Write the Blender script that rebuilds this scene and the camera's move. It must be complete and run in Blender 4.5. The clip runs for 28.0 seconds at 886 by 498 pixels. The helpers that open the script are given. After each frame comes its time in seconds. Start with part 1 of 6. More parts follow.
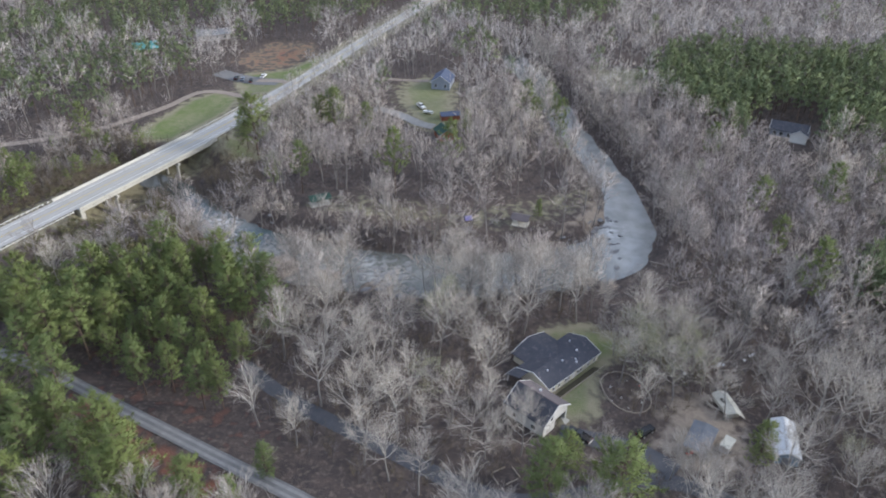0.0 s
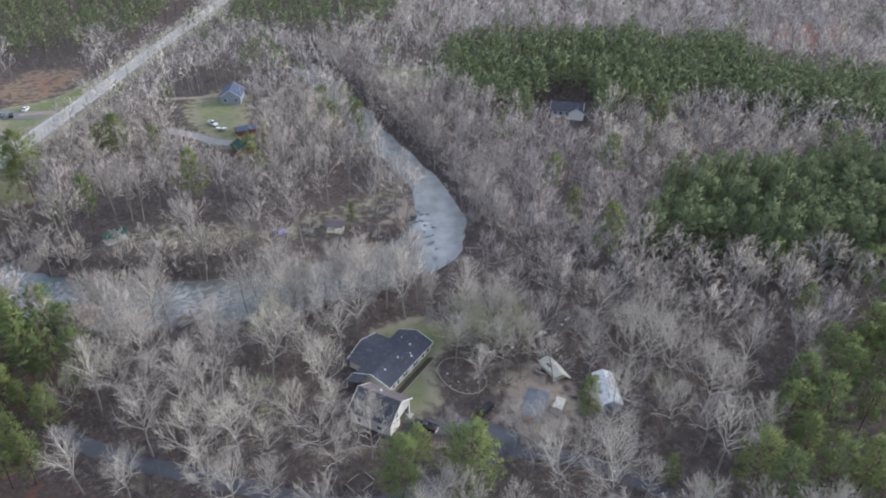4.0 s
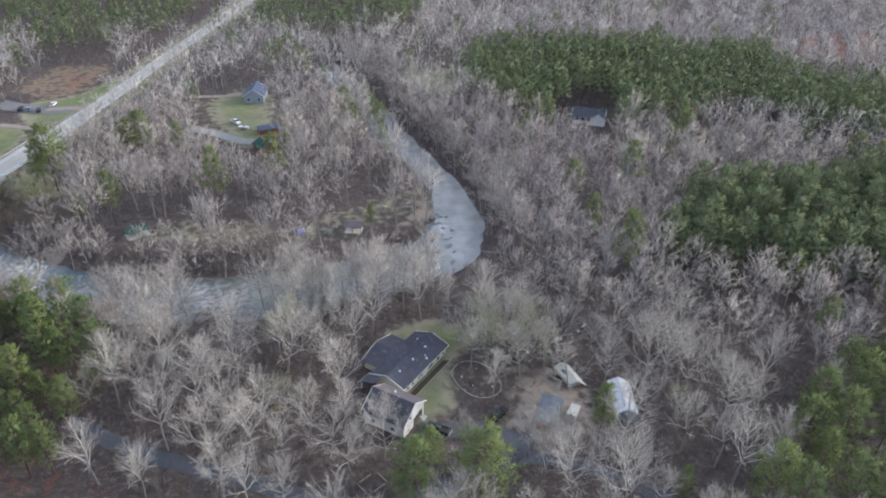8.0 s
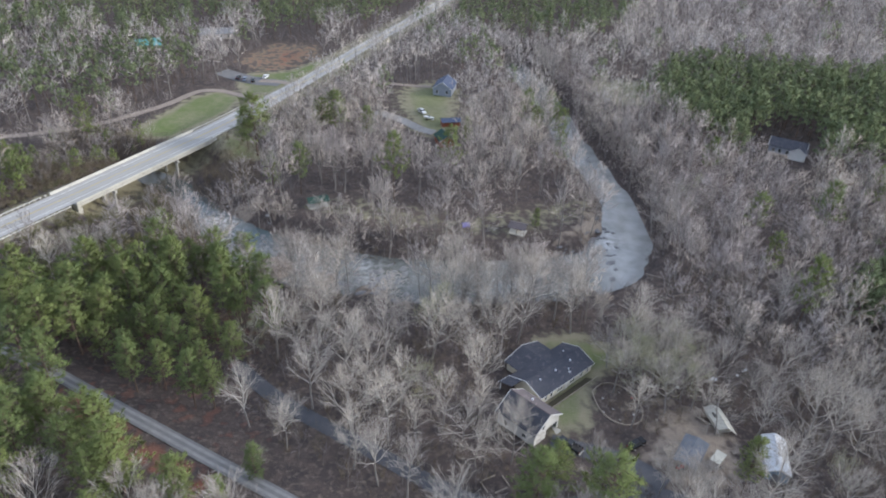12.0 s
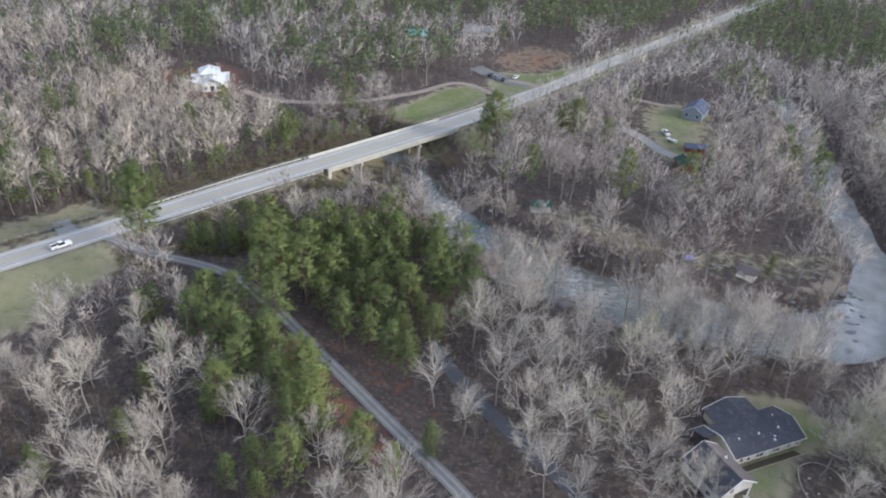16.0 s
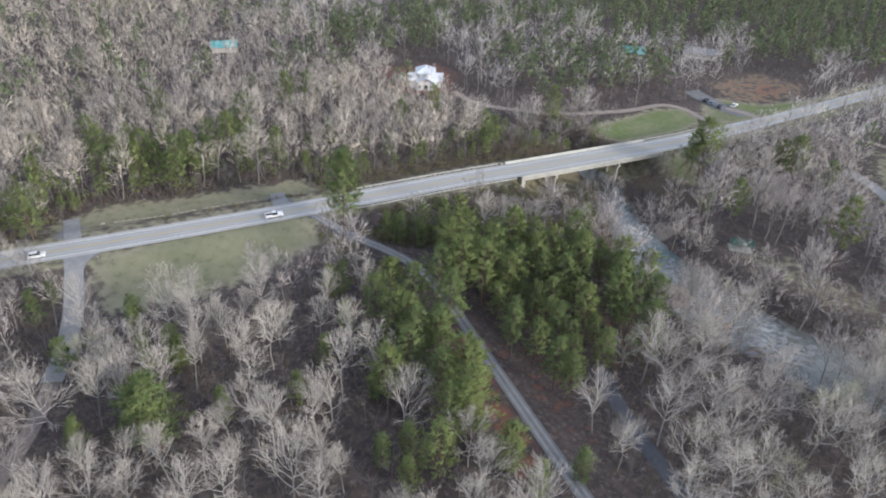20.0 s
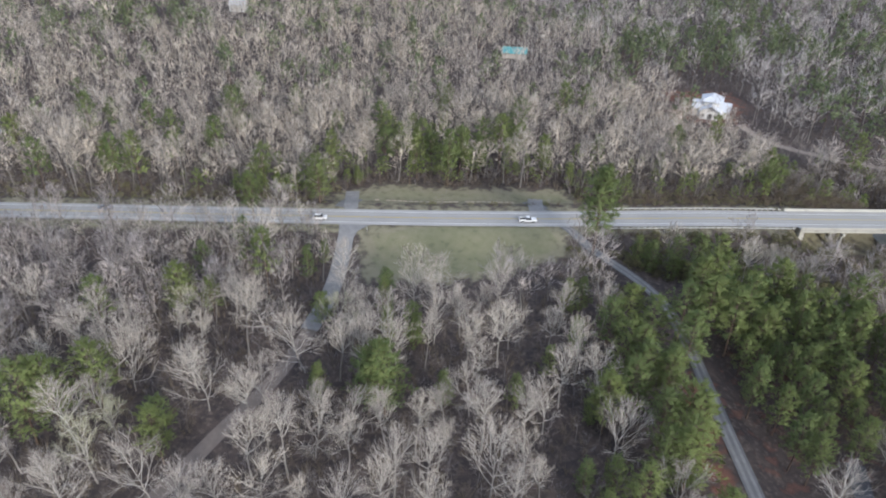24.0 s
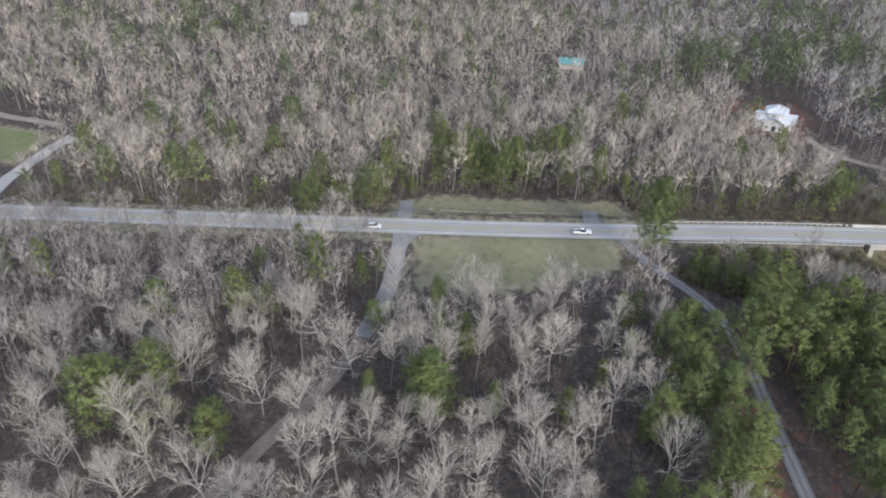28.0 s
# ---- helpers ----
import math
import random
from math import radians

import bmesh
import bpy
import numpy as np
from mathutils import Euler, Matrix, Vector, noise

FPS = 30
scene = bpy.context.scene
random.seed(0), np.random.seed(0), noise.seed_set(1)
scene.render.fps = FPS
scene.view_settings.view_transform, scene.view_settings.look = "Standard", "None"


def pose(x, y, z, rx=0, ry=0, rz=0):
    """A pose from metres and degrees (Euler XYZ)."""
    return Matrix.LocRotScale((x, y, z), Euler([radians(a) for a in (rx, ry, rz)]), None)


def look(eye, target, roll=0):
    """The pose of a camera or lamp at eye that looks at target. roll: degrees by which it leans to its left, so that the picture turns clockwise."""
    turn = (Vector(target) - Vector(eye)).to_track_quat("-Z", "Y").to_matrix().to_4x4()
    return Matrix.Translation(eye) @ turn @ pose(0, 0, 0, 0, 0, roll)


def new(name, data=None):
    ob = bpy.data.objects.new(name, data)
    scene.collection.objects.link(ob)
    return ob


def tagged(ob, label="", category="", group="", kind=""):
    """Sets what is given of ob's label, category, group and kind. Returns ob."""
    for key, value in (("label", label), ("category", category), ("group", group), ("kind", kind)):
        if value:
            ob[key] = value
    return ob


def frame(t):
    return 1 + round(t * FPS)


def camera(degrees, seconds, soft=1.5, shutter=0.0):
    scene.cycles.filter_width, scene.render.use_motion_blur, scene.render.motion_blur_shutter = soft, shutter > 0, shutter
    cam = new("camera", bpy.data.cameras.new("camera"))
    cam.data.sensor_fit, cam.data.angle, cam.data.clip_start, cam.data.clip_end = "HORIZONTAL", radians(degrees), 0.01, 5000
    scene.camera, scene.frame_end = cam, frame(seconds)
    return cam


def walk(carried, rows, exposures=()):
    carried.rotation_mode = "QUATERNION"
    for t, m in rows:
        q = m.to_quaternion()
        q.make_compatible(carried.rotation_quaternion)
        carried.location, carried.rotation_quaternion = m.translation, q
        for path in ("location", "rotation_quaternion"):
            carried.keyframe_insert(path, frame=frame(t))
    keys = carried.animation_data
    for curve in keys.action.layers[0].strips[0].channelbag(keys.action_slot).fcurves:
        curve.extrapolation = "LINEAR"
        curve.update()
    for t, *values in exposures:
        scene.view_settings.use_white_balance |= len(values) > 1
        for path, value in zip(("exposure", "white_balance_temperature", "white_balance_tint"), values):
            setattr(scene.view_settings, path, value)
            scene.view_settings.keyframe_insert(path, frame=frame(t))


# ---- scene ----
# ---------------------------------------------------------------- camera
cam = camera(64.55, 28.0, soft=1.95)
PATH = [
    (0, pose(0, 0, 115, 57.50, -0.50, 0.00)),
    (0.5, pose(0, 0, 115, 57.56, -0.62, -0.54)),
    (1, pose(0, 0, 115, 57.66, -0.69, -2.12)),
    (1.5, pose(0, 0, 115, 57.73, -0.71, -4.36)),
    (2, pose(0, 0, 115, 57.82, -0.69, -7.42)),
    (2.5, pose(0, 0, 115, 57.89, -0.68, -10.88)),
    (3, pose(0, 0, 115, 57.96, -0.69, -14.51)),
    (3.5, pose(0, 0, 115, 58.00, -0.70, -17.14)),
    (5.5, pose(0, 0, 115, 58.12, -1.07, -16.86)),
    (6, pose(0, 0, 115, 58.14, -1.25, -16.09)),
    (6.5, pose(0, 0, 115, 58.14, -1.29, -15.73)),
    (7, pose(0, 0, 115, 58.17, -1.27, -15.58)),
    (7.5, pose(0, 0, 115, 58.21, -1.34, -15.38)),
    (8, pose(0, 0, 115, 58.22, -1.26, -15.20)),
    (8.5, pose(0, 0, 115, 58.19, -1.30, -13.91)),
    (9, pose(0, 0, 115, 58.17, -1.47, -11.87)),
    (9.5, pose(0, 0, 115, 58.14, -1.63, -9.53)),
    (10, pose(0, 0, 115, 58.10, -1.80, -7.25)),
    (10.5, pose(0, 0, 115, 58.08, -1.95, -5.12)),
    (11, pose(0, 0, 115, 58.05, -2.09, -3.03)),
    (11.5, pose(0, 0, 115, 58.01, -2.08, -1.15)),
    (12, pose(0, 0, 115, 57.97, -2.17, 0.73)),
    (12.5, pose(0, 0, 115, 57.94, -2.29, 2.90)),
    (14.5, pose(0, 0, 115, 57.78, -2.54, 12.73)),
    (15, pose(0, 0, 115, 57.73, -2.58, 15.43)),
    (15.5, pose(0, 0, 115, 57.69, -2.60, 18.46)),
    (16, pose(0, 0, 115, 57.63, -2.67, 21.49)),
    (16.5, pose(0, 0, 115, 57.59, -2.66, 24.49)),
    (17, pose(0, 0, 115, 57.59, -2.65, 27.27)),
    (17.5, pose(0, 0, 115, 57.60, -2.61, 29.67)),
    (18, pose(0, 0, 115, 57.58, -2.59, 32.07)),
    (18.5, pose(0, 0, 115, 57.58, -2.53, 34.16)),
    (19, pose(0, 0, 115, 57.63, -2.41, 35.65)),
    (19.5, pose(0, 0, 115, 57.71, -2.36, 36.56)),
    (20, pose(0, 0, 115, 57.71, -2.28, 38.74)),
    (20.5, pose(0, 0, 115, 57.67, -2.21, 42.60)),
    (21, pose(0, 0, 115, 57.65, -2.19, 46.61)),
    (21.5, pose(0, 0, 115, 57.63, -2.09, 50.32)),
    (22, pose(0, 0, 115, 57.62, -2.04, 53.96)),
    (22.5, pose(0, 0, 115, 57.68, -2.01, 57.19)),
    (24.5, pose(0, 0, 115, 58.08, -1.31, 62.62)),
    (25, pose(0, 0, 115, 58.19, -1.12, 63.57)),
    (25.5, pose(0, 0, 115, 58.29, -0.98, 64.11)),
    (26, pose(0, 0, 115, 58.38, -0.85, 64.77)),
    (26.5, pose(0, 0, 115, 58.49, -0.67, 65.26)),
    (27, pose(0, 0, 115, 58.58, -0.52, 65.45)),
    (27.5, pose(0, 0, 115, 58.66, -0.36, 65.71)),
    (28, pose(0, 0, 115, 58.74, -0.18, 65.97)),
]
walk(cam, PATH, exposures=((0, 0.72), (6, 0.83), (8.5, 0.83), (12, 0.72), (17, 0.67), (22, 0.58), (28, 0.47)))

# ---------------------------------------------------------------- light
SUN_FROM = Vector((0.95, 0.02, 0.40)).normalized()
world = bpy.data.worlds.new("sky")
scene.world = world
world.use_nodes = True
wn = world.node_tree.nodes
sky = wn.new("ShaderNodeTexSky")
sky.sky_type = "NISHITA"
sky.sun_disc = False
sky.sun_elevation = math.asin(SUN_FROM.z)
sky.sun_rotation = math.atan2(SUN_FROM.x, SUN_FROM.y)
sky.air_density, sky.dust_density, sky.ozone_density = 1.0, 1.0, 1.5
veil = wn.new("ShaderNodeMix")  # thin high cloud over the blue
veil.data_type = "RGBA"
veil.inputs[0].default_value = 0.55
veil.inputs[7].default_value = (4.85, 5.5, 7.0, 1.0)
world.node_tree.links.new(sky.outputs[0], veil.inputs[6])
world.node_tree.links.new(veil.outputs[2], wn["Background"].inputs[0])
wn["Background"].inputs[1].default_value = 0.15
sun = new("sun", bpy.data.lights.new("sun", "SUN"))
sun.data.energy, sun.data.angle, sun.data.color = 2.6, radians(11), (1.0, 0.97, 0.93)
sun.matrix_world = look(SUN_FROM * 900, (0, 0, 0))


# ---------------------------------------------------------------- materials
def mix_rgb(nt, fac, a, b):
    n = nt.nodes.new("ShaderNodeMix")
    n.data_type = "RGBA"
    for sock, v in ((n.inputs[0], fac), (n.inputs[6], a), (n.inputs[7], b)):
        if isinstance(v, bpy.types.NodeSocket):
            nt.links.new(v, sock)
        elif isinstance(v, tuple):
            sock.default_value = (*v, 1.0)
        else:
            sock.default_value = v
    return n.outputs[2]


def noise_out(nt, scale, detail=4.0, lo=0.35, hi=0.65, coord="Object"):
    tc = nt.nodes.new("ShaderNodeTexCoord")
    n = nt.nodes.new("ShaderNodeTexNoise")
    n.inputs["Scale"].default_value, n.inputs["Detail"].default_value = scale, detail
    nt.links.new(tc.outputs[coord], n.inputs["Vector"])
    r = nt.nodes.new("ShaderNodeMapRange")
    r.inputs[1].default_value, r.inputs[2].default_value = lo, hi
    nt.links.new(n.outputs[0], r.inputs[0])
    return r.outputs[0]


def base_mat(name, rough=0.8, metal=0.0, spec=0.3):
    m = bpy.data.materials.new(name)
    m.use_nodes = True
    b = m.node_tree.nodes["Principled BSDF"]
    b.inputs["Roughness"].default_value = rough
    b.inputs["Metallic"].default_value = metal
    b.inputs["Specular IOR Level"].default_value = spec
    return m, m.node_tree, b


def bump(nt, b, height, strength, dist):
    n = nt.nodes.new("ShaderNodeBump")
    n.inputs["Strength"].default_value, n.inputs["Distance"].default_value = strength, dist
    nt.links.new(height, n.inputs["Height"])
    nt.links.new(n.outputs[0], b.inputs["Normal"])


def surface(name, c1, c2, big=0.3, fine=6.0, rough=0.8, metal=0.0, spec=0.3, wear=None, bumpy=0.3):
    """Two tones mixed at a large and a fine scale, with a light relief."""
    m, nt, b = base_mat(name, rough, metal, spec)
    a = noise_out(nt, big)
    f = noise_out(nt, fine, 6.0)
    col = mix_rgb(nt, a, c1, c2)
    dark = tuple(v * 0.78 for v in c1)
    mul = nt.nodes.new("ShaderNodeMath")
    mul.operation = "MULTIPLY"
    mul.inputs[1].default_value = 0.6
    nt.links.new(f, mul.inputs[0])
    col = mix_rgb(nt, mul.outputs[0], col, dark)
    if wear:
        w = noise_out(nt, big * 3.1, 5.0, 0.58, 0.68)
        col = mix_rgb(nt, w, col, wear)
    nt.links.new(col, b.inputs["Base Color"])
    if bumpy:
        bump(nt, b, f, bumpy, 0.03)
    return m


def plant(name, c1, c2, c3, rough=0.75, patch=None):
    """Each plant takes its own tone: by object for single plants, by the tint attribute in the woods."""
    m, nt, b = base_mat(name, rough, 0.0, 0.06)
    oi = nt.nodes.new("ShaderNodeObjectInfo")
    at = nt.nodes.new("ShaderNodeAttribute")
    at.attribute_name = "tint"
    s = nt.nodes.new("ShaderNodeMath")
    nt.links.new(oi.outputs["Random"], s.inputs[0])
    nt.links.new(at.outputs["Fac"], s.inputs[1])
    fr = nt.nodes.new("ShaderNodeMath")
    fr.operation = "FRACT"
    nt.links.new(s.outputs[0], fr.inputs[0])
    col = mix_rgb(nt, fr.outputs[0], c1, c2)
    geo = nt.nodes.new("ShaderNodeNewGeometry")
    isl = nt.nodes.new("ShaderNodeMath")
    isl.operation = "MULTIPLY"
    isl.inputs[1].default_value = 0.55
    nt.links.new(geo.outputs["Random Per Island"], isl.inputs[0])
    col = mix_rgb(nt, isl.outputs[0], col, c3)
    if patch:  # stands of another kind of tree
        half = nt.nodes.new("ShaderNodeMath")
        half.operation = "MULTIPLY"
        half.inputs[1].default_value = 0.7
        nt.links.new(noise_out(nt, 0.016, 4.0, 0.42, 0.66), half.inputs[0])
        col = mix_rgb(nt, half.outputs[0], col, patch)
    nt.links.new(col, b.inputs["Base Color"])
    return m


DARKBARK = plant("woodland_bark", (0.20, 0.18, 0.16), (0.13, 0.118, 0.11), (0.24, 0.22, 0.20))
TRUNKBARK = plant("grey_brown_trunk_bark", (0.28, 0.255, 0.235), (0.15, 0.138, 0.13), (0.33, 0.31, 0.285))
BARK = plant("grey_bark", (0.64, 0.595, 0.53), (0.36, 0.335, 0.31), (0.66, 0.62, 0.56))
TWIG = plant("bare_twigs", (0.47, 0.42, 0.36), (0.25, 0.225, 0.215), (0.50, 0.45, 0.395))
BUD = plant("budding_twigs", (0.33, 0.34, 0.20), (0.38, 0.375, 0.25), (0.42, 0.40, 0.30))
REDBUD = plant("red_budding_twigs", (0.46, 0.16, 0.12), (0.5, 0.22, 0.17), (0.38, 0.2, 0.16))
PBARK = plant("pine_bark", (0.13, 0.09, 0.07), (0.18, 0.13, 0.10), (0.10, 0.08, 0.07))
NEEDLE = plant("pine_needles", (0.19, 0.232, 0.088), (0.115, 0.165, 0.074), (0.25, 0.285, 0.105))
YOUNGNEEDLE = plant("young_pine_needles", (0.21, 0.26, 0.09), (0.16, 0.21, 0.075), (0.26, 0.30, 0.11))
# needles of the farther pines, lightened in colour to stand for haze
HAZENEEDLE = plant("haze_paled_needles", (0.205, 0.245, 0.128), (0.155, 0.20, 0.112), (0.225, 0.262, 0.135))
SAPLING = plant("sapling_twigs", (0.25, 0.22, 0.205), (0.15, 0.133, 0.135), (0.29, 0.26, 0.245))
OLIVE = plant("olive_scrub_leaves", (0.12, 0.125, 0.06), (0.17, 0.155, 0.09), (0.20, 0.185, 0.12))
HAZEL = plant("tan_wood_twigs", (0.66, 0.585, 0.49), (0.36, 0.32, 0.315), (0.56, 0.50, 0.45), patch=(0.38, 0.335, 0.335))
# far twigs: the paleness of distance haze is put into the colour
HAZEWOOD = plant("haze_paled_far_twigs", (0.71, 0.645, 0.56), (0.48, 0.44, 0.43), (0.62, 0.57, 0.52), patch=(0.48, 0.445, 0.45))
# warmer tan of the western woods, brightened to paint in haze and front light
TANWOOD = plant("brightened_tan_twigs", (0.76, 0.66, 0.53), (0.52, 0.455, 0.395), (0.68, 0.60, 0.50), patch=(0.50, 0.45, 0.42))
BRUSH = plant("brush_twigs", (0.16, 0.125, 0.10), (0.20, 0.16, 0.13), (0.13, 0.12, 0.06))
ASPHALT = surface("worn_asphalt", (0.345, 0.335, 0.32), (0.40, 0.39, 0.37), 0.12, 3.0, 0.85, bumpy=0.15)
RUBBED = surface("rubbed_asphalt", (0.315, 0.305, 0.29), (0.37, 0.36, 0.34), 0.1, 3.0, 0.8, bumpy=0.1)
SHOULDER = surface("shoulder_asphalt", (0.40, 0.39, 0.37), (0.34, 0.33, 0.315), 0.15, 3.0, 0.9)
DRIVEASPH = surface("dark_drive_asphalt", (0.07, 0.074, 0.085), (0.10, 0.10, 0.11), 0.3, 4.0, 0.7, bumpy=0.15)
GRAVEL = surface("grey_gravel", (0.19, 0.187, 0.185), (0.15, 0.147, 0.145), 0.5, 8.0, 0.95)
TRACK = surface("packed_gravel", (0.27, 0.265, 0.26), (0.21, 0.205, 0.20), 0.6, 8.0, 0.95)
DIRT = surface("pale_dirt", (0.30, 0.25, 0.21), (0.24, 0.20, 0.17), 0.4, 6.0, 0.95)
MUD = surface("brown_track_dirt", (0.21, 0.175, 0.155), (0.16, 0.135, 0.12), 0.5, 6.0, 0.95)
PAINTW = surface("white_road_paint", (0.74, 0.73, 0.70), (0.55, 0.54, 0.52), 0.8, 9.0, 0.7)
PAINTY = surface("yellow_road_paint", (0.50, 0.38, 0.12), (0.38, 0.32, 0.18), 0.8, 9.0, 0.7)
CONCRETE = surface("pale_concrete", (0.50, 0.485, 0.43), (0.43, 0.415, 0.37), 0.3, 5.0, 0.85, wear=(0.30, 0.285, 0.25))
DECKRUB = surface("rubbed_deck_concrete", (0.345, 0.335, 0.312), (0.315, 0.305, 0.285), 0.1, 3.0, 0.8, bumpy=0.1)
DECKMAT = surface("bridge_deck_concrete", (0.38, 0.368, 0.342), (0.335, 0.325, 0.30), 0.15, 3.0, 0.85)
STEEL = surface("galvanised_steel", (0.62, 0.62, 0.60), (0.52, 0.52, 0.50), 0.8, 7.0, 0.5, 0.15)
POSTW = surface("weathered_post_wood", (0.30, 0.26, 0.22), (0.24, 0.2, 0.17), 1.0, 9.0, 0.9)
ROCK = surface("river_rock", (0.20, 0.20, 0.205), (0.13, 0.13, 0.135), 0.6, 5.0, 0.7, wear=(0.27, 0.26, 0.25))
SHINGLE = surface("dark_slate_shingles", (0.058, 0.062, 0.078), (0.082, 0.082, 0.096), 0.35, 5.0, 0.8, wear=(0.115, 0.108, 0.118))
SHINGLEB = surface("brown_grey_shingles", (0.13, 0.11, 0.115), (0.10, 0.09, 0.095), 0.4, 5.0, 0.8)
CREAM = surface("cream_siding", (0.68, 0.64, 0.52), (0.60, 0.56, 0.46), 0.5, 6.0, 0.6)
WHITE = surface("white_siding", (0.78, 0.77, 0.74), (0.68, 0.67, 0.64), 0.5, 6.0, 0.55)
OFFWHITE = surface("weathered_white_boards", (0.60, 0.59, 0.56), (0.52, 0.51, 0.485), 0.5, 6.0, 0.6)
GLASS = surface("dark_window_glass", (0.03, 0.035, 0.04), (0.05, 0.055, 0.06), 0.5, 2.0, 0.08, spec=0.6, bumpy=0)
# near-black; on inner spaces and openings it puts their shade into the colour
DARKIN = surface("unlit_interior", (0.03, 0.028, 0.026), (0.04, 0.038, 0.036), 1.0, 4.0, 0.9)
METALW = surface("white_metal_roof", (0.70, 0.72, 0.74), (0.60, 0.62, 0.65), 0.6, 6.0, 0.4, 0.15)
TIN = surface("bright_tin_roof", (0.75, 0.77, 0.80), (0.66, 0.68, 0.72), 0.5, 5.0, 0.35, 0.3)
TEAL = surface("teal_metal_roof", (0.10, 0.33, 0.34), (0.14, 0.38, 0.38), 0.5, 6.0, 0.4)
GREYROOF = surface("grey_roof", (0.20, 0.20, 0.21), (0.26, 0.26, 0.26), 0.6, 6.0, 0.8)
NAVYROOF = surface("navy_roof", (0.07, 0.09, 0.15), (0.09, 0.11, 0.16), 0.6, 6.0, 0.7)
REDWALL = surface("red_brown_cabin_boards", (0.26, 0.09, 0.055), (0.32, 0.13, 0.08), 0.8, 8.0, 0.8)
PALEBLUE = surface("pale_blue_grey_siding", (0.31, 0.34, 0.39), (0.27, 0.30, 0.35), 0.6, 6.0, 0.6)
DARKGREEN = surface("dark_green_metal_roof", (0.035, 0.075, 0.06), (0.05, 0.09, 0.075), 0.5, 6.0, 0.8, spec=0.15)
MULCH = surface("dark_mulch", (0.055, 0.05, 0.032), (0.075, 0.065, 0.045), 1.2, 8.0, 0.95)
BLUEGREY = surface("blue_grey_siding", (0.22, 0.30, 0.38), (0.28, 0.35, 0.42), 0.6, 6.0, 0.6)
TANWALL = surface("tan_siding", (0.50, 0.45, 0.40), (0.44, 0.4, 0.36), 0.6, 6.0, 0.7)
TARP = surface("faded_beige_canvas", (0.58, 0.56, 0.48), (0.48, 0.46, 0.40), 0.5, 4.0, 0.8, wear=(0.36, 0.34, 0.29))
TARPGREY = surface("faded_blue_grey_tarp", (0.17, 0.185, 0.21), (0.13, 0.14, 0.16), 0.5, 4.0, 0.7, wear=(0.2, 0.19, 0.18))
REDPL = surface("red_plastic", (0.5, 0.06, 0.05), (0.42, 0.06, 0.05), 1.0, 5.0, 0.5)
CARBLACK = surface("black_car_paint", (0.02, 0.022, 0.026), (0.028, 0.03, 0.034), 0.6, 3.0, 0.25, spec=0.5, bumpy=0)
CARWHITE = surface("white_car_paint", (0.78, 0.78, 0.78), (0.74, 0.74, 0.74), 0.6, 3.0, 0.3, spec=0.5, bumpy=0)
CARBLUE = surface("blue_grey_car_paint", (0.14, 0.18, 0.24), (0.17, 0.2, 0.26), 0.6, 3.0, 0.3, spec=0.5, bumpy=0)
TYRE = surface("tyre_rubber", (0.025, 0.025, 0.025), (0.035, 0.035, 0.035), 2.0, 9.0, 0.9)
SANDBAG = surface("border_timber", (0.36, 0.31, 0.25), (0.28, 0.24, 0.2), 1.0, 8.0, 0.9)


def ground_material():
    m, nt, b = base_mat("forest_ground", 0.95, 0.0, 0.1)
    big = noise_out(nt, 0.035, 5.0)
    mid = noise_out(nt, 0.35, 6.0)
    fine = noise_out(nt, 2.6, 8.0)
    litter = mix_rgb(nt, big, (0.082, 0.065, 0.06), (0.11, 0.087, 0.077))
    litter = mix_rgb(nt, mid, litter, (0.06, 0.051, 0.05))
    litter = mix_rgb(nt, noise_out(nt, 0.9, 6.0, 0.52, 0.75), litter, (0.165, 0.135, 0.112))
    at = nt.nodes.new("ShaderNodeAttribute")
    at.attribute_name = "cover"
    sp = nt.nodes.new("ShaderNodeSeparateColor")
    nt.links.new(at.outputs["Color"], sp.inputs[0])
    grass = mix_rgb(nt, mid, (0.115, 0.155, 0.055), (0.15, 0.175, 0.075))
    dry = mix_rgb(nt, mid, (0.22, 0.20, 0.14), (0.26, 0.23, 0.17))
    grass = mix_rgb(nt, big, grass, mix_rgb(nt, fine, grass, dry))
    lush = nt.nodes.new("ShaderNodeMapRange")
    lush.inputs[1].default_value, lush.inputs[2].default_value = 0.8, 1.0
    lush.inputs[3].default_value, lush.inputs[4].default_value = 0.8, 0.0
    nt.links.new(sp.outputs[0], lush.inputs[0])
    grass = mix_rgb(nt, lush.outputs[0], grass, dry)
    clay = mix_rgb(nt, mid, (0.25, 0.105, 0.065), (0.20, 0.10, 0.075))
    sand = mix_rgb(nt, mid, (0.36, 0.30, 0.24), (0.27, 0.225, 0.185))
    col = litter
    for out, c in ((0, grass), (1, clay), (2, sand)):
        j = nt.nodes.new("ShaderNodeMath")
        j.operation = "MULTIPLY_ADD"
        nt.links.new(mid, j.inputs[0])
        j.inputs[1].default_value = 0.5
        nt.links.new(sp.outputs[out], j.inputs[2])
        r = nt.nodes.new("ShaderNodeMapRange")
        r.inputs[1].default_value, r.inputs[2].default_value = 0.55, 0.95
        nt.links.new(j.outputs[0], r.inputs[0])
        col = mix_rgb(nt, r.outputs[0], col, c)
    nt.links.new(col, b.inputs["Base Color"])
    bump(nt, b, fine, 0.6, 0.15)
    return m


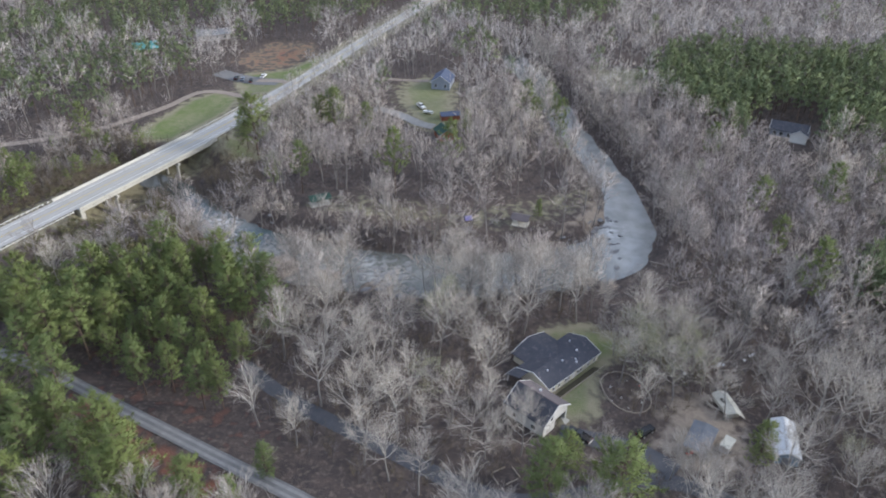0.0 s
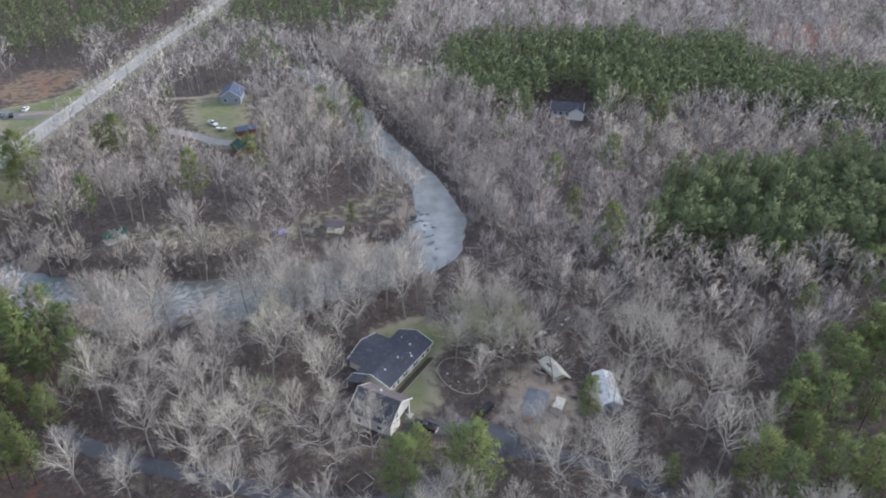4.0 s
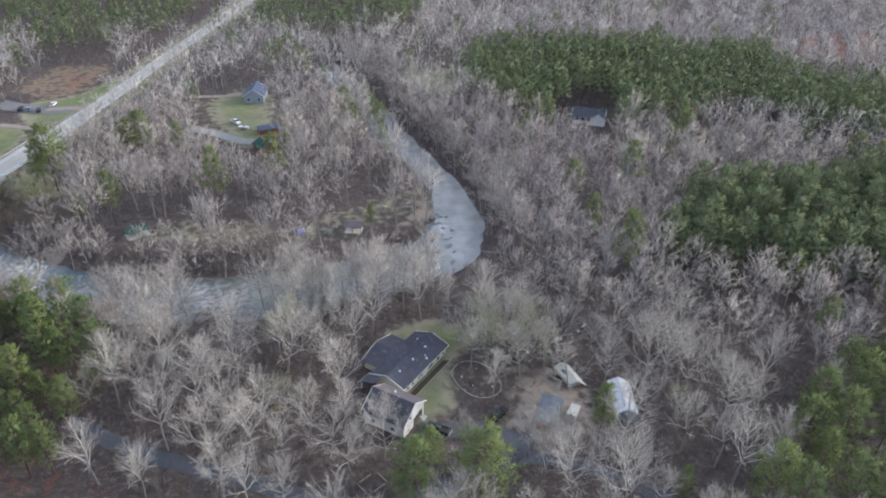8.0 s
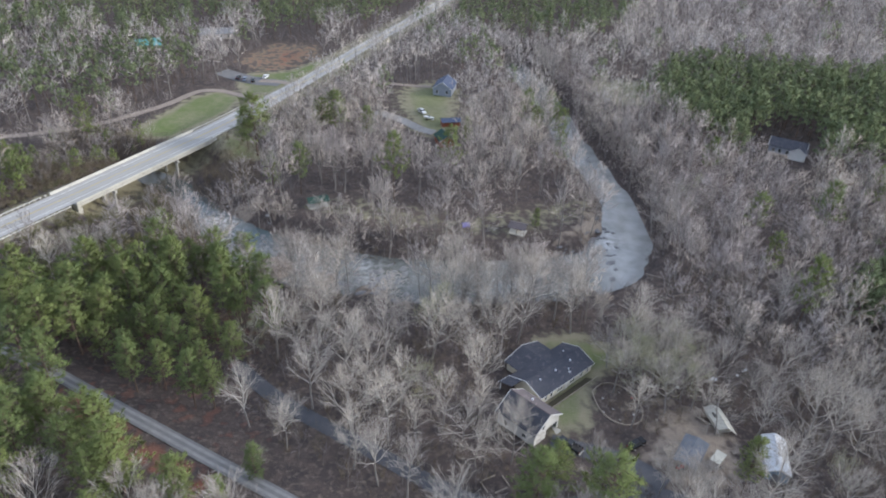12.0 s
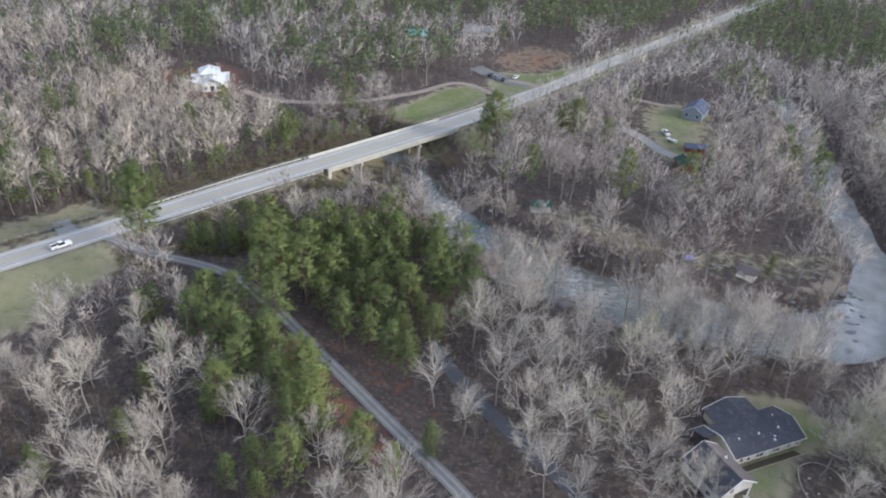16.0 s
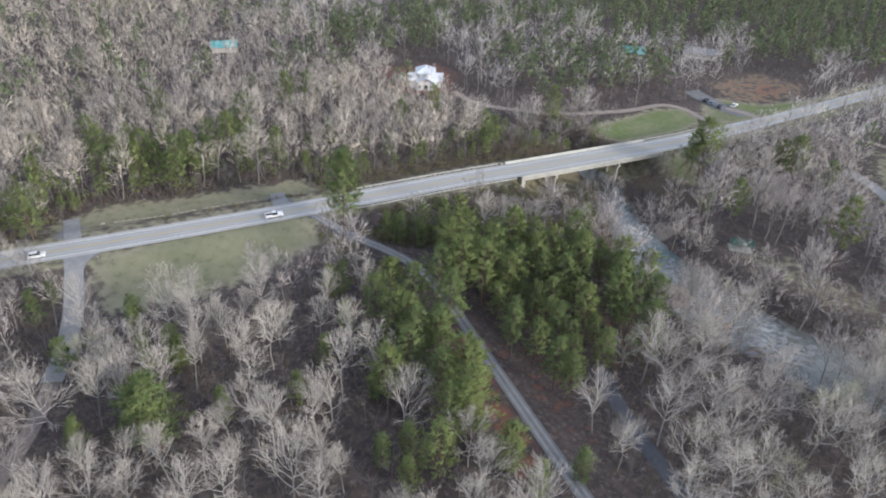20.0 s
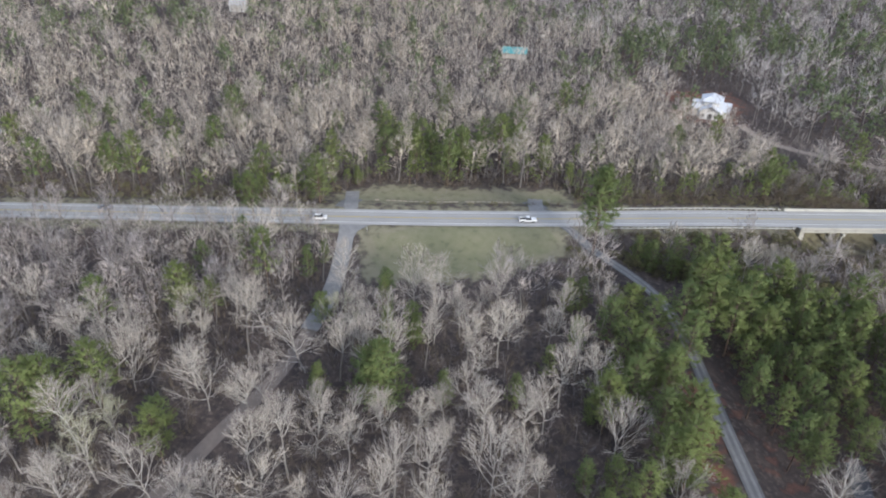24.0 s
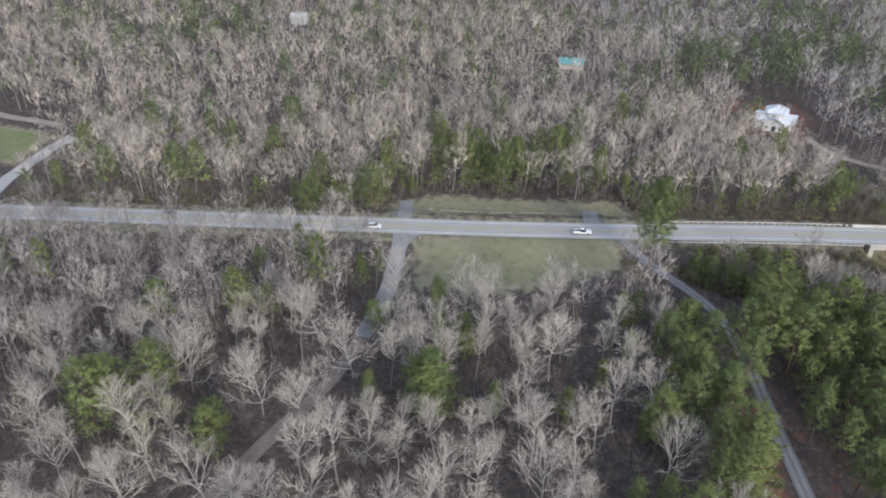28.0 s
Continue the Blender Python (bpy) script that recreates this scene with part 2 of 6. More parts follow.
def water_material():
    m, nt, b = base_mat("river_water", 0.07, 0.0, 0.7)
    at = nt.nodes.new("ShaderNodeAttribute")
    at.attribute_name = "foam"
    deep = mix_rgb(nt, noise_out(nt, 0.06, 4.0), (0.085, 0.09, 0.082), (0.15, 0.15, 0.135))
    pl = nt.nodes.new("ShaderNodeAttribute")
    pl.attribute_name = "pool"
    deep = mix_rgb(nt, pl.outputs["Fac"], deep, (0.02, 0.05, 0.06))
    si = nt.nodes.new("ShaderNodeAttribute")
    si.attribute_name = "sky_sheen"  # pale base colour painted in place of the sky's reflection
    deep = mix_rgb(nt, si.outputs["Fac"], deep, mix_rgb(nt, noise_out(nt, 0.22, 6.0), (0.25, 0.25, 0.235), (0.33, 0.33, 0.315)))
    ripple = noise_out(nt, 0.9, 5.0, 0.2, 0.8)
    streak = noise_out(nt, 0.55, 9.0, 0.44, 0.6)
    mul = nt.nodes.new("ShaderNodeMath")
    mul.operation = "MULTIPLY"
    nt.links.new(streak, mul.inputs[0])
    nt.links.new(at.outputs["Fac"], mul.inputs[1])
    col = mix_rgb(nt, mul.outputs[0], deep, (0.62, 0.62, 0.62))
    nt.links.new(col, b.inputs["Base Color"])
    r = nt.nodes.new("ShaderNodeMapRange")
    r.inputs[3].default_value, r.inputs[4].default_value = 0.08, 0.6
    nt.links.new(mul.outputs[0], r.inputs[0])
    nt.links.new(r.outputs[0], b.inputs["Roughness"])
    bump(nt, b, ripple, 0.25, 0.12)
    return m


GROUND = ground_material()
WATER = water_material()

# ---------------------------------------------------------------- plan
HIGHWAY = [(-640, -783), (-257, -52), (-234, -8), (-211, 35), (-180, 94), (-163, 128), (-137, 184), (-115, 226),
           (-104, 248), (-90, 277), (-78, 307), (-66, 338), (-55, 369), (-44, 401), (-28, 444), (-12, 488), (30, 600), (190, 1000)]
RIVER = [(-215, 228), (-165, 238), (-122, 247), (-96, 231), (-76, 207), (-61, 192), (-40, 183), (-15, 177), (12, 177), (38, 181),
         (56, 188), (66, 206), (67.5, 231), (65, 253), (58, 290), (55, 320), (50, 352), (40, 400)]
RIVER_HALF = [0.5, 0.5, 0.5, 0.8, 5, 9, 9.5, 9.5, 9, 9, 9, 7.0, 5.2, 4.6, 5.5, 5.5, 5.5, 5.5]
GRAVEL_ROAD = [(-168, 132), (-152, 133), (-137, 133.5), (-122, 135), (-110, 133.8), (-96, 128), (-82, 120.3), (-70.7, 114), (-57, 106.6),
               (-45, 100), (-37.5, 96), (-30, 92), (-24, 89), (-10, 78), (6, 62), (20, 40)]
PAVED = [(-48, 131), (-41.5, 124.4), (-32, 117), (-19.5, 109.4), (-9.2, 103.4), (0.6, 97.2), (9.7, 92.3), (20, 90), (34, 94), (46, 98), (54, 95), (66, 86), (74, 76)]
PAVED_B = [(27, 109.5), (34, 107), (40, 107), (47, 104), (50, 99)]
LEFT_LANE = [(-190, 74), (-187, 69), (-176, 62.7), (-165, 56.6), (-155, 49.7), (-145, 41), (-134, 31.7), (-125, 20.8), (-118, 10), (-110, 0), (-104, -9), (-90, -40)]
DIRT_ROAD = [(-84, 308), (-95, 315), (-105, 320.6), (-115, 319), (-123, 303), (-135, 284), (-151, 269), (-167, 260), (-182, 258), (-198, 262)]
SIDE_ROAD = [(-262, -62), (-290, -55), (-301, -48), (-316, -39), (-326, -30)]
SIDE_LANE = [(-400, -84), (-362, -60), (-348, -42), (-340, -36)]
BRIDGE_A, BRIDGE_B = Vector((-124.6, 207.6)), Vector((-97.0, 262.5))
YARD = [(12, 110), (14, 130), (24, 146), (38, 148), (46, 138), (40, 130), (38, 120), (42, 112), (50, 112), (50, 102), (60, 99), (80, 98), (81, 113), (72, 114), (72, 122), (62, 122), (52, 108), (44, 104), (34, 101), (24, 105)]
LAWN = [(24, 119), (27, 112), (33, 111), (38, 117), (38.5, 124), (40, 130), (46, 134), (51, 140), (40, 149), (28, 147), (24, 140), (34, 137)]
GARDEN = [(39, 126), (38.9, 122), (41, 117), (45, 114.5), (50, 117), (50, 124), (47, 129), (41, 130)]
GRASS_N = [(-214, 70), (-214, 95), (-198, 122), (-182, 152), (-165, 150), (-180, 120), (-202, 74)]
GAPS = [[(-78, 206), (-58, 200), (-42, 168), (-58, 158)], [(-27, 180), (-5, 180), (-3, 147), (-21, 147)], [(42, 186), (68, 200), (70, 176), (60, 150), (42, 154)],
        [(-26, 300), (-20, 258), (-2, 250), (6, 262), (8, 300)], [(-362, -62), (-300, -36), (-270, -44), (-256, -62), (-330, -84)]]
GAPS += [[(-109, 240), (-98, 262), (-75, 258), (-63, 227), (-78, 214), (-97, 219)], [(-11, 266), (-9, 242), (7, 242), (12, 262), (12, 276), (-4, 276)]]
CLEAR_S = [(-192, 62), (-166, 52), (-150, 60), (-138, 78), (-132, 104), (-136, 124), (-160, 132), (-178, 98)]
GRASS_S = [(-184, 72), (-162, 62), (-152, 74), (-144, 96), (-142, 128), (-160, 132), (-178, 98)]
FIELD = [(-129, 266), (-118, 308), (-106, 321), (-92, 314), (-92, 292), (-108, 259)]
GREEN_B = [(-104, 342), (-94, 316), (-80, 312), (-66, 345), (-54, 392), (-66, 372), (-80, 352)]
REDFIELD = [(-110, 360), (-98, 398), (-70, 396), (-64, 376), (-80, 352), (-92, 344)]
CABIN_YARD = [(-20, 312), (-12, 284), (4, 274), (8, 296), (8, 335), (-8, 345), (-22, 330)]
POINT = [(-52, 214), (-20, 200), (30, 197), (55, 212), (58, 232), (40, 224), (10, 212), (-30, 222)]
PINE_GROVE = [(-110, 142), (-80, 119), (-64, 110), (-49, 116), (-41, 131), (-46, 153), (-69, 169), (-97, 163)]
GROVE_EDGE = [(-66, 117), (-58, 110), (-40, 100), (-34, 108), (-48, 122), (-58, 120)]
PINE_EAST = [(107, 151), (117, 162), (141, 185), (162, 189), (194, 184), (230, 176), (262, 160), (240, 120), (174, 128), (157, 131), (139, 141), (117, 148)]
PINE_RIDGE = [(95, 316), (107, 347), (127, 359), (175, 355), (218, 352), (222, 326), (272, 324), (259, 300), (275, 264), (300, 252), (420, 190), (360, 158),
              (251, 205), (228, 232), (210, 254), (185, 259), (154, 248), (141, 258), (118, 258), (108, 278)]
PINE_SE = [(96, 66), (117, 97), (152, 102), (190, 112), (170, 60), (110, 40)]
PINE_NORTH = [(-215, 394), (-164, 367), (-114, 430), (-97, 385), (-48, 433), (-24, 467), (47, 564), (60, 620), (-80, 720), (-260, 560)]
PINE_NORTHEAST = [(8, 476), (6, 420), (27, 413), (57, 403), (93, 416), (117, 456), (150, 560), (40, 590)]
# stands where pines and bare trees mix, each with the pines' share
MIXED = [(0.8, [(-204, 320), (-182, 329), (-161, 343), (-125, 344), (-112, 314), (-113, 281), (-134, 274), (-156, 273), (-184, 275), (-200, 292)]),
         (0.8, [(-283, 257), (-306, 300), (-298, 335), (-247, 388), (-229, 437), (-214, 527), (-185, 465), (-200, 388), (-223, 369), (-235, 335), (-243, 280), (-262, 235)]),
         (0.8, [(-375, 387), (-348, 452), (-299, 403), (-298, 370), (-333, 360)]), (0.5, [(-267, 438), (-189, 441), (-175, 402), (-191, 367), (-197, 337), (-235, 340)]),
         (0.75, [(-272, 210), (-277, 245), (-249, 219), (-256, 208)]), (0.45, [(-488, 124), (-467, 173), (-375, 159), (-395, 112)]),
         (0.35, [(-560, -90), (-560, 60), (-467, 88), (-396, 79), (-470, -10)]), (0.6, [(-237, 125), (-214, 164), (-192, 149), (-203, 112), (-222, 92), (-245, 104)])]
DRYFIELD = [(79, 360), (106, 356), (98, 322), (83, 320), (74, 340)]
CLAY_BANK = [(-92, 127), (-72, 111), (-60, 104), (-46, 96), (-40, 91), (-46, 91), (-62, 101), (-80, 112)]
WHITE_YARD = [(-246, 262), (-218, 236), (-196, 252), (-202, 280), (-230, 290)]


def inside(poly, x, y):
    """True for the points that lie in a polygon."""
    r = np.zeros(np.shape(x), bool)
    n = len(poly)
    for i in range(n):
        (x1, y1), (x2, y2) = poly[i], poly[(i + 1) % n]
        if y1 != y2:
            r ^= ((y1 > y) != (y2 > y)) & (x < (x2 - x1) * (y - y1) / (y2 - y1) + x1)
    return r


def edge_dist(line, x, y, closed=False, values=None):
    """Distance to a line of points and, if given, the value carried along it."""
    best = np.full(np.shape(x), 1e9)
    val = np.zeros(np.shape(x))
    pts = list(line) + ([line[0]] if closed else [])
    for i in range(len(pts) - 1):
        ax, ay = pts[i][0], pts[i][1]
        bx, by = pts[i + 1][0], pts[i + 1][1]
        t = np.clip(((x - ax) * (bx - ax) + (y - ay) * (by - ay)) / ((bx - ax) ** 2 + (by - ay) ** 2), 0, 1)
        d = np.hypot(x - ax - t * (bx - ax), y - ay - t * (by - ay))
        m = d < best
        best = np.where(m, d, best)
        if values is not None:
            val = np.where(m, values[i] + t * (values[i + 1] - values[i]), val)
    return (best, val) if values is not None else best


def soft(poly, x, y, w):
    """1 inside a polygon, falling to 0 over w metres at its edge."""
    d = edge_dist(poly, x, y, True)
    return np.clip(0.5 + np.where(inside(poly, x, y), d, -d) / w, 0, 1)


def smooth(a, b, v):
    t = np.clip((v - a) / (b - a), 0, 1)
    return t * t * (3 - 2 * t)


HW_WEST = [p for p in HIGHWAY if p[1] < 200] + [tuple(BRIDGE_A)]
HW_EAST = [tuple(BRIDGE_B)] + [p for p in HIGHWAY if p[1] > 270]
BARS = [(-50, 181, 9), (-34, 176, 6), (-19, 169, 7), (4, 166, 6), (27, 166, 8), (45, 173, 6), (-73, 199, 5)]


def height(x, y):
    x, y = np.asarray(x, float), np.asarray(y, float)
    r = np.hypot(x, y)
    z = -3 + 3 * smooth(250, 420, r) + 14 * smooth(900, 2600, r)
    z = z + 0.5 * np.sin(x * 0.043 + 1.3) * np.cos(y * 0.051) + 0.25 * np.sin(x * 0.13 + y * 0.11)
    d = np.minimum(edge_dist(HW_WEST, x, y), edge_dist(HW_EAST, x, y))
    z = z + (-0.25 - z) * (1 - smooth(7.5, 20, d))
    gd = edge_dist(GRAVEL_ROAD, x, y)
    z = z + (-1.6 - z) * (1 - smooth(3, 9, gd)) * smooth(8, 20, d)
    rd, rw = edge_dist(RIVER, x, y, False, RIVER_HALF)
    k = 1 - smooth(0, 1, (rd - rw) / (9 - 4.2 * smooth(52, 66, x)))
    z = z + (-8.6 - z) * k
    bowl = edge_dist([(-113, 213), (-97, 246)], x, y)
    z = z + (np.minimum(z, -8.2) - z) * (1 - smooth(5, 17, bowl))
    for bx, by, br in BARS:
        z = np.maximum(z, -8.6 + 2.1 * np.exp(-((x - bx) ** 2 + (y - by) ** 2) / br ** 2))
    return z


def axis(lo, hi, step, far):
    core = np.arange(lo, hi + 0.1, step)
    out, s = [core[-1]], step
    while out[-1] < far:
        s *= 1.25
        out.append(out[-1] + s)
    low, s = [core[0]], step
    while low[-1] > -far:
        s *= 1.25
        low.append(low[-1] - s)
    return np.concatenate([np.array(low[:0:-1]), core, np.array(out[1:])])


GX, GY = axis(-400, 330, 3.5, 4300), axis(-70, 520, 3.5, 4300)
XX, YY = np.meshgrid(GX, GY, indexing="ij")
ZZ = height(XX, YY)


def gz(x, y):
    """The ground's height, on the sheet as built."""
    i = np.clip(np.searchsorted(GX, x) - 1, 0, len(GX) - 2)
    j = np.clip(np.searchsorted(GY, y) - 1, 0, len(GY) - 2)
    u, v = (x - GX[i]) / (GX[i + 1] - GX[i]), (y - GY[j]) / (GY[j + 1] - GY[j])
    return (ZZ[i, j] * (1 - u) * (1 - v) + ZZ[i + 1, j] * u * (1 - v) + ZZ[i, j + 1] * (1 - u) * v + ZZ[i + 1, j + 1] * u * v)


def mesh_from(name, verts, faces, material=None):
    me = bpy.data.meshes.new(name)
    me.from_pydata([tuple(v) for v in verts], [], [tuple(int(i) for i in f) for f in faces])
    if material:
        me.materials.append(material)
    return me


def tri_mesh(name, V, F, material, normals=None, tint=None):
    """A mesh of many triangles from arrays."""
    me = bpy.data.meshes.new(name)
    V, F = np.asarray(V, np.float32), np.asarray(F, np.int32)
    me.vertices.add(len(V))
    me.vertices.foreach_set("co", V.ravel())
    me.loops.add(F.size)
    me.loops.foreach_set("vertex_index", F.ravel())
    me.polygons.add(len(F))
    me.polygons.foreach_set("loop_start", np.arange(0, F.size, 3, dtype=np.int32))
    if tint is not None:
        me.attributes.new("tint", "FLOAT", "POINT").data.foreach_set("value", np.asarray(tint, np.float32))
    me.update(calc_edges=True)
    if normals is not None:
        me.normals_split_custom_set_from_vertices(np.asarray(normals, np.float32))
    me.materials.append(material)
    return me


def part(name, bm, material, parent, label=""):
    me = bpy.data.meshes.new(name)
    bm.to_mesh(me)
    bm.free()
    me.materials.append(material)
    ob = new(name, me)
    ob.parent = parent
    return tagged(ob, label)


def thing(name, x, y, z, turn, label, category, group=""):
    ob = new(name)
    ob.matrix_world = pose(x, y, z, 0, 0, turn)
    return tagged(ob, label, category, group)


def add_box(bm, x, y, z, sx, sy, sz, bevel=0.0, turn=0.0):
    """A box by its centre and its sizes."""
    r = bmesh.ops.create_cube(bm, size=1.0, matrix=pose(x, y, z, 0, 0, turn) @ Matrix.Diagonal((sx, sy, sz, 1)))
    if bevel:
        es = list({e for v in r["verts"] for e in v.link_edges})
        bmesh.ops.bevel(bm, geom=es, offset=bevel, segments=1, affect="EDGES")
    return r


def box(*args, **kw):
    bm = bmesh.new()
    add_box(bm, *args, **kw)
    return bm


def slab(pts, thick):
    """A plate through the given corners, thickened downwards."""
    bm = bmesh.new()
    top = [bm.verts.new(p) for p in pts]
    low = [bm.verts.new((p[0], p[1], p[2] - thick)) for p in pts]
    n = len(pts)
    bm.faces.new(top)
    bm.faces.new(low[::-1])
    for i in range(n):
        bm.faces.new((top[i], low[i], low[(i + 1) % n], top[(i + 1) % n]))
    bmesh.ops.recalc_face_normals(bm, faces=bm.faces)
    return bm


def prism(profile, x0, x1):
    """A profile in y and z, drawn out along x."""
    bm = bmesh.new()
    a = [bm.verts.new((x0, *p)) for p in profile]
    b = [bm.verts.new((x1, *p)) for p in profile]
    bm.faces.new(a)
    bm.faces.new(b[::-1])
    for i in range(len(profile)):
        bm.faces.new((a[i], b[i], b[(i + 1) % len(profile)], a[(i + 1) % len(profile)]))
    bmesh.ops.recalc_face_normals(bm, faces=bm.faces)
    return bm


def cyl(x, y, z0, z1, r0, r1=None, n=10, tilt=None):
    bm = bmesh.new()
    m = Matrix.Translation((x, y, (z0 + z1) / 2))
    if tilt:
        m = m @ tilt
    bmesh.ops.create_cone(bm, cap_ends=True, segments=n, radius1=r0, radius2=r0 if r1 is None else r1, depth=z1 - z0, matrix=m)
    return bm


# ---------------------------------------------------------------- ground
nx, ny = len(GX), len(GY)
gv = np.stack([XX, YY, ZZ], -1).reshape(-1, 3)
q = (np.arange(nx - 1)[:, None] * ny + np.arange(ny - 1)[None, :]).ravel()
gf = np.concatenate([np.stack([q, q + ny, q + ny + 1], 1), np.stack([q, q + ny + 1, q + 1], 1)])
gme = tri_mesh("ground", gv, gf, GROUND)
gme.polygons.foreach_set("use_smooth", np.ones(len(gf), bool))
fx, fy = gv[:, 0], gv[:, 1]
hd = edge_dist(HIGHWAY, fx, fy)
rvd, rvw = edge_dist(RIVER, fx, fy, False, RIVER_HALF)
grass_w = np.maximum.reduce([0.95 * soft(LAWN, fx, fy, 6), 0.84 * soft(GRASS_N, fx, fy, 8), 0.86 * soft(GRASS_S, fx, fy, 8), 1.0 * soft(FIELD, fx, fy, 8),
                             soft(GREEN_B, fx, fy, 8), soft([(-356, -64), (-330, -36), (-306, -52), (-320, -76)], fx, fy, 8), 0.95 * soft([(-92, 268), (-78, 266), (-66, 250), (-84, 248)], fx, fy, 6), 0.92 * soft(CABIN_YARD, fx, fy, 14), 0.62 * (1 - smooth(7, 15, hd)), 0.45 * soft(POINT, fx, fy, 10), 0.5 * soft(REDFIELD, fx, fy, 10), 0.8 * soft(DRYFIELD, fx, fy, 10)])
clay_w = np.maximum.reduce([soft(CLAY_BANK, fx, fy, 5), 0.4 * soft(REDFIELD, fx, fy, 12), 0.5 * soft([(-94, 366), (-86, 388), (-74, 384), (-80, 362)], fx, fy, 9), 0.55 * soft(WHITE_YARD, fx, fy, 16), 0.28 * soft(GROVE_EDGE, fx, fy, 8), 0.24 * soft(PINE_GROVE, fx, fy, 8)])
sand_w = np.maximum.reduce([0.75 * soft([(52, 203), (62, 216), (60, 226), (50, 214), (38, 196)], fx, fy, 8), 0.8 * soft([(-74, 214), (-65, 216), (-62, 208), (-69, 207)], fx, fy, 6), 0.75 * soft([(-78, 222), (-66, 220), (-58, 212), (-70, 224)], fx, fy, 6),
                            0.66 * soft([(46, 104), (52, 98), (68, 97), (71, 112), (64, 122), (54, 126), (50, 114)], fx, fy, 8), 0.5 * (1 - smooth(-1, 4, rvd - rvw)), 0.3 * soft(GARDEN, fx, fy, 3)])
cov = np.stack([grass_w, clay_w, sand_w, np.ones_like(fx)], 1).astype(np.float32)
gme.color_attributes.new("cover", "FLOAT_COLOR", "POINT").data.foreach_set("color", cov.ravel())
tagged(new("ground", gme), "leaf-strewn woodland ground with grass verges and red clay", "ground", kind="structure")


def resample(line, step):
    out = []
    for (ax, ay), (bx, by) in zip(line[:-1], line[1:]):
        n = max(1, int(math.hypot(bx - ax, by - ay) / step))
        out += [(ax + (bx - ax) * k / n, ay + (by - ay) * k / n) for k in range(n)]
    out = np.array(out + [line[-1]], float)
    for _ in range(4):
        out[1:-1] = out[1:-1] * 0.5 + (out[:-2] + out[2:]) * 0.25
    return out


def ribbon(name, line, half, lift, material, label, category, step=3.0, left=None, level=None, kind="structure"):
    """A strip along a line that follows the ground; left: its offset to the side; half: a width or a function of x and y."""
    p = resample(line, step)
    d = np.gradient(p, axis=0)
    d /= np.linalg.norm(d, axis=1)[:, None]
    nrm = np.stack([-d[:, 1], d[:, 0]], 1)
    off = 0 if left is None else left
    V, F = [], []
    cols = [-1, -0.33, 0.33, 1]
    for i in range(len(p)):
        h = half(p[i, 0], p[i, 1]) if callable(half) else half
        for c in cols:
            w = p[i] + nrm[i] * (off + c * h)
            z = level if level is not None else float(gz(w[0], w[1]))
            V.append((w[0], w[1], z + lift))
    for i in range(len(p) - 1):
        for c in range(3):
            a = i * 4 + c
            F.append((a, a + 1, a + 5, a + 4))
    ob = new(name, mesh_from(name, V, F, material))
    return tagged(ob, label, category, kind=kind)


def road_half(x, y):
    return 4.3 + 1.2 * float(smooth(110, 165, y)) - 1.5 * float(smooth(290, 340, y))


for line in (HW_WEST, HW_EAST):
    ribbon("road", line, road_half, 0.28, ASPHALT, "worn light grey asphalt highway", "road", 4.0, level=-0.25)
    for off, mt in ((3.5, PAINTW), (-3.5, PAINTW), (0.14, PAINTY), (-0.14, PAINTY)):
        ribbon("road_line", line, 0.11, 0.30, mt, "faded painted road line", "road marking", 4.0, left=off, level=-0.25)
    for off in (2.75, 1.0, -1.0, -2.75):
        ribbon("wheel_path", line, 0.42, 0.286, RUBBED, "slightly darker wheel path worn in the asphalt", "road", 4.0, left=off, level=-0.25)
    for off in (4.4, -4.4):
        ribbon("road_shoulder", [p for p in line if p[1] < 310], 0.75, 0.284, SHOULDER, "paler paved shoulder of the highway", "road", 4.0, left=off, level=-0.25)
ribbon("gravel_road", GRAVEL_ROAD, 1.7, 0.14, GRAVEL, "grey gravel lane through the pines", "road")
for off in (0.75, -0.75):
    ribbon("wheel_track", GRAVEL_ROAD, 0.36, 0.155, TRACK, "packed paler wheel track in gravel", "road", left=off)
ribbon("driveway", PAVED, 2.0, 0.12, DRIVEASPH, "dark asphalt driveway", "driveway")
ribbon("driveway", PAVED_B, 2.3, 0.16, DRIVEASPH, "dark asphalt parking apron by the garage", "driveway")


def mouth(x, y):
    """Half the lane's width: flared where it meets the highway."""
    return 2.5 + 6.5 * max(0.0, 1 - math.hypot(x + 192, y - 75) / 13) ** 1.5


ribbon("side_lane", [(-193, 78)] + LEFT_LANE[:6], mouth, 0.24, TRACK, "pale gravel lane leaving the highway", "road")
ribbon("side_lane", LEFT_LANE[5:], 1.9, 0.1, MUD, "brown dirt lane into the woods", "road")
ribbon("side_lane", [(-166, 129), (-173, 133), (-180, 138)], 2.6, 0.22, TRACK, "short gravel pull-off beside the highway", "road", 1.5)
ribbon("side_lane", [(-197, 74), (-204, 77), (-213, 81)], 2.4, 0.22, TRACK, "short gravel lane into the northern verge", "road", 1.5)
ribbon("dirt_lane", DIRT_ROAD, 1.9, 0.15, DIRT, "pale dirt lane in the woods", "road")
ribbon("side_road", SIDE_ROAD, 3.2, 0.15, ASPHALT, "grey asphalt side road", "road")
ribbon("side_road", SIDE_LANE, 2.2, 0.15, DIRT, "pale lane in a grass clearing", "road")

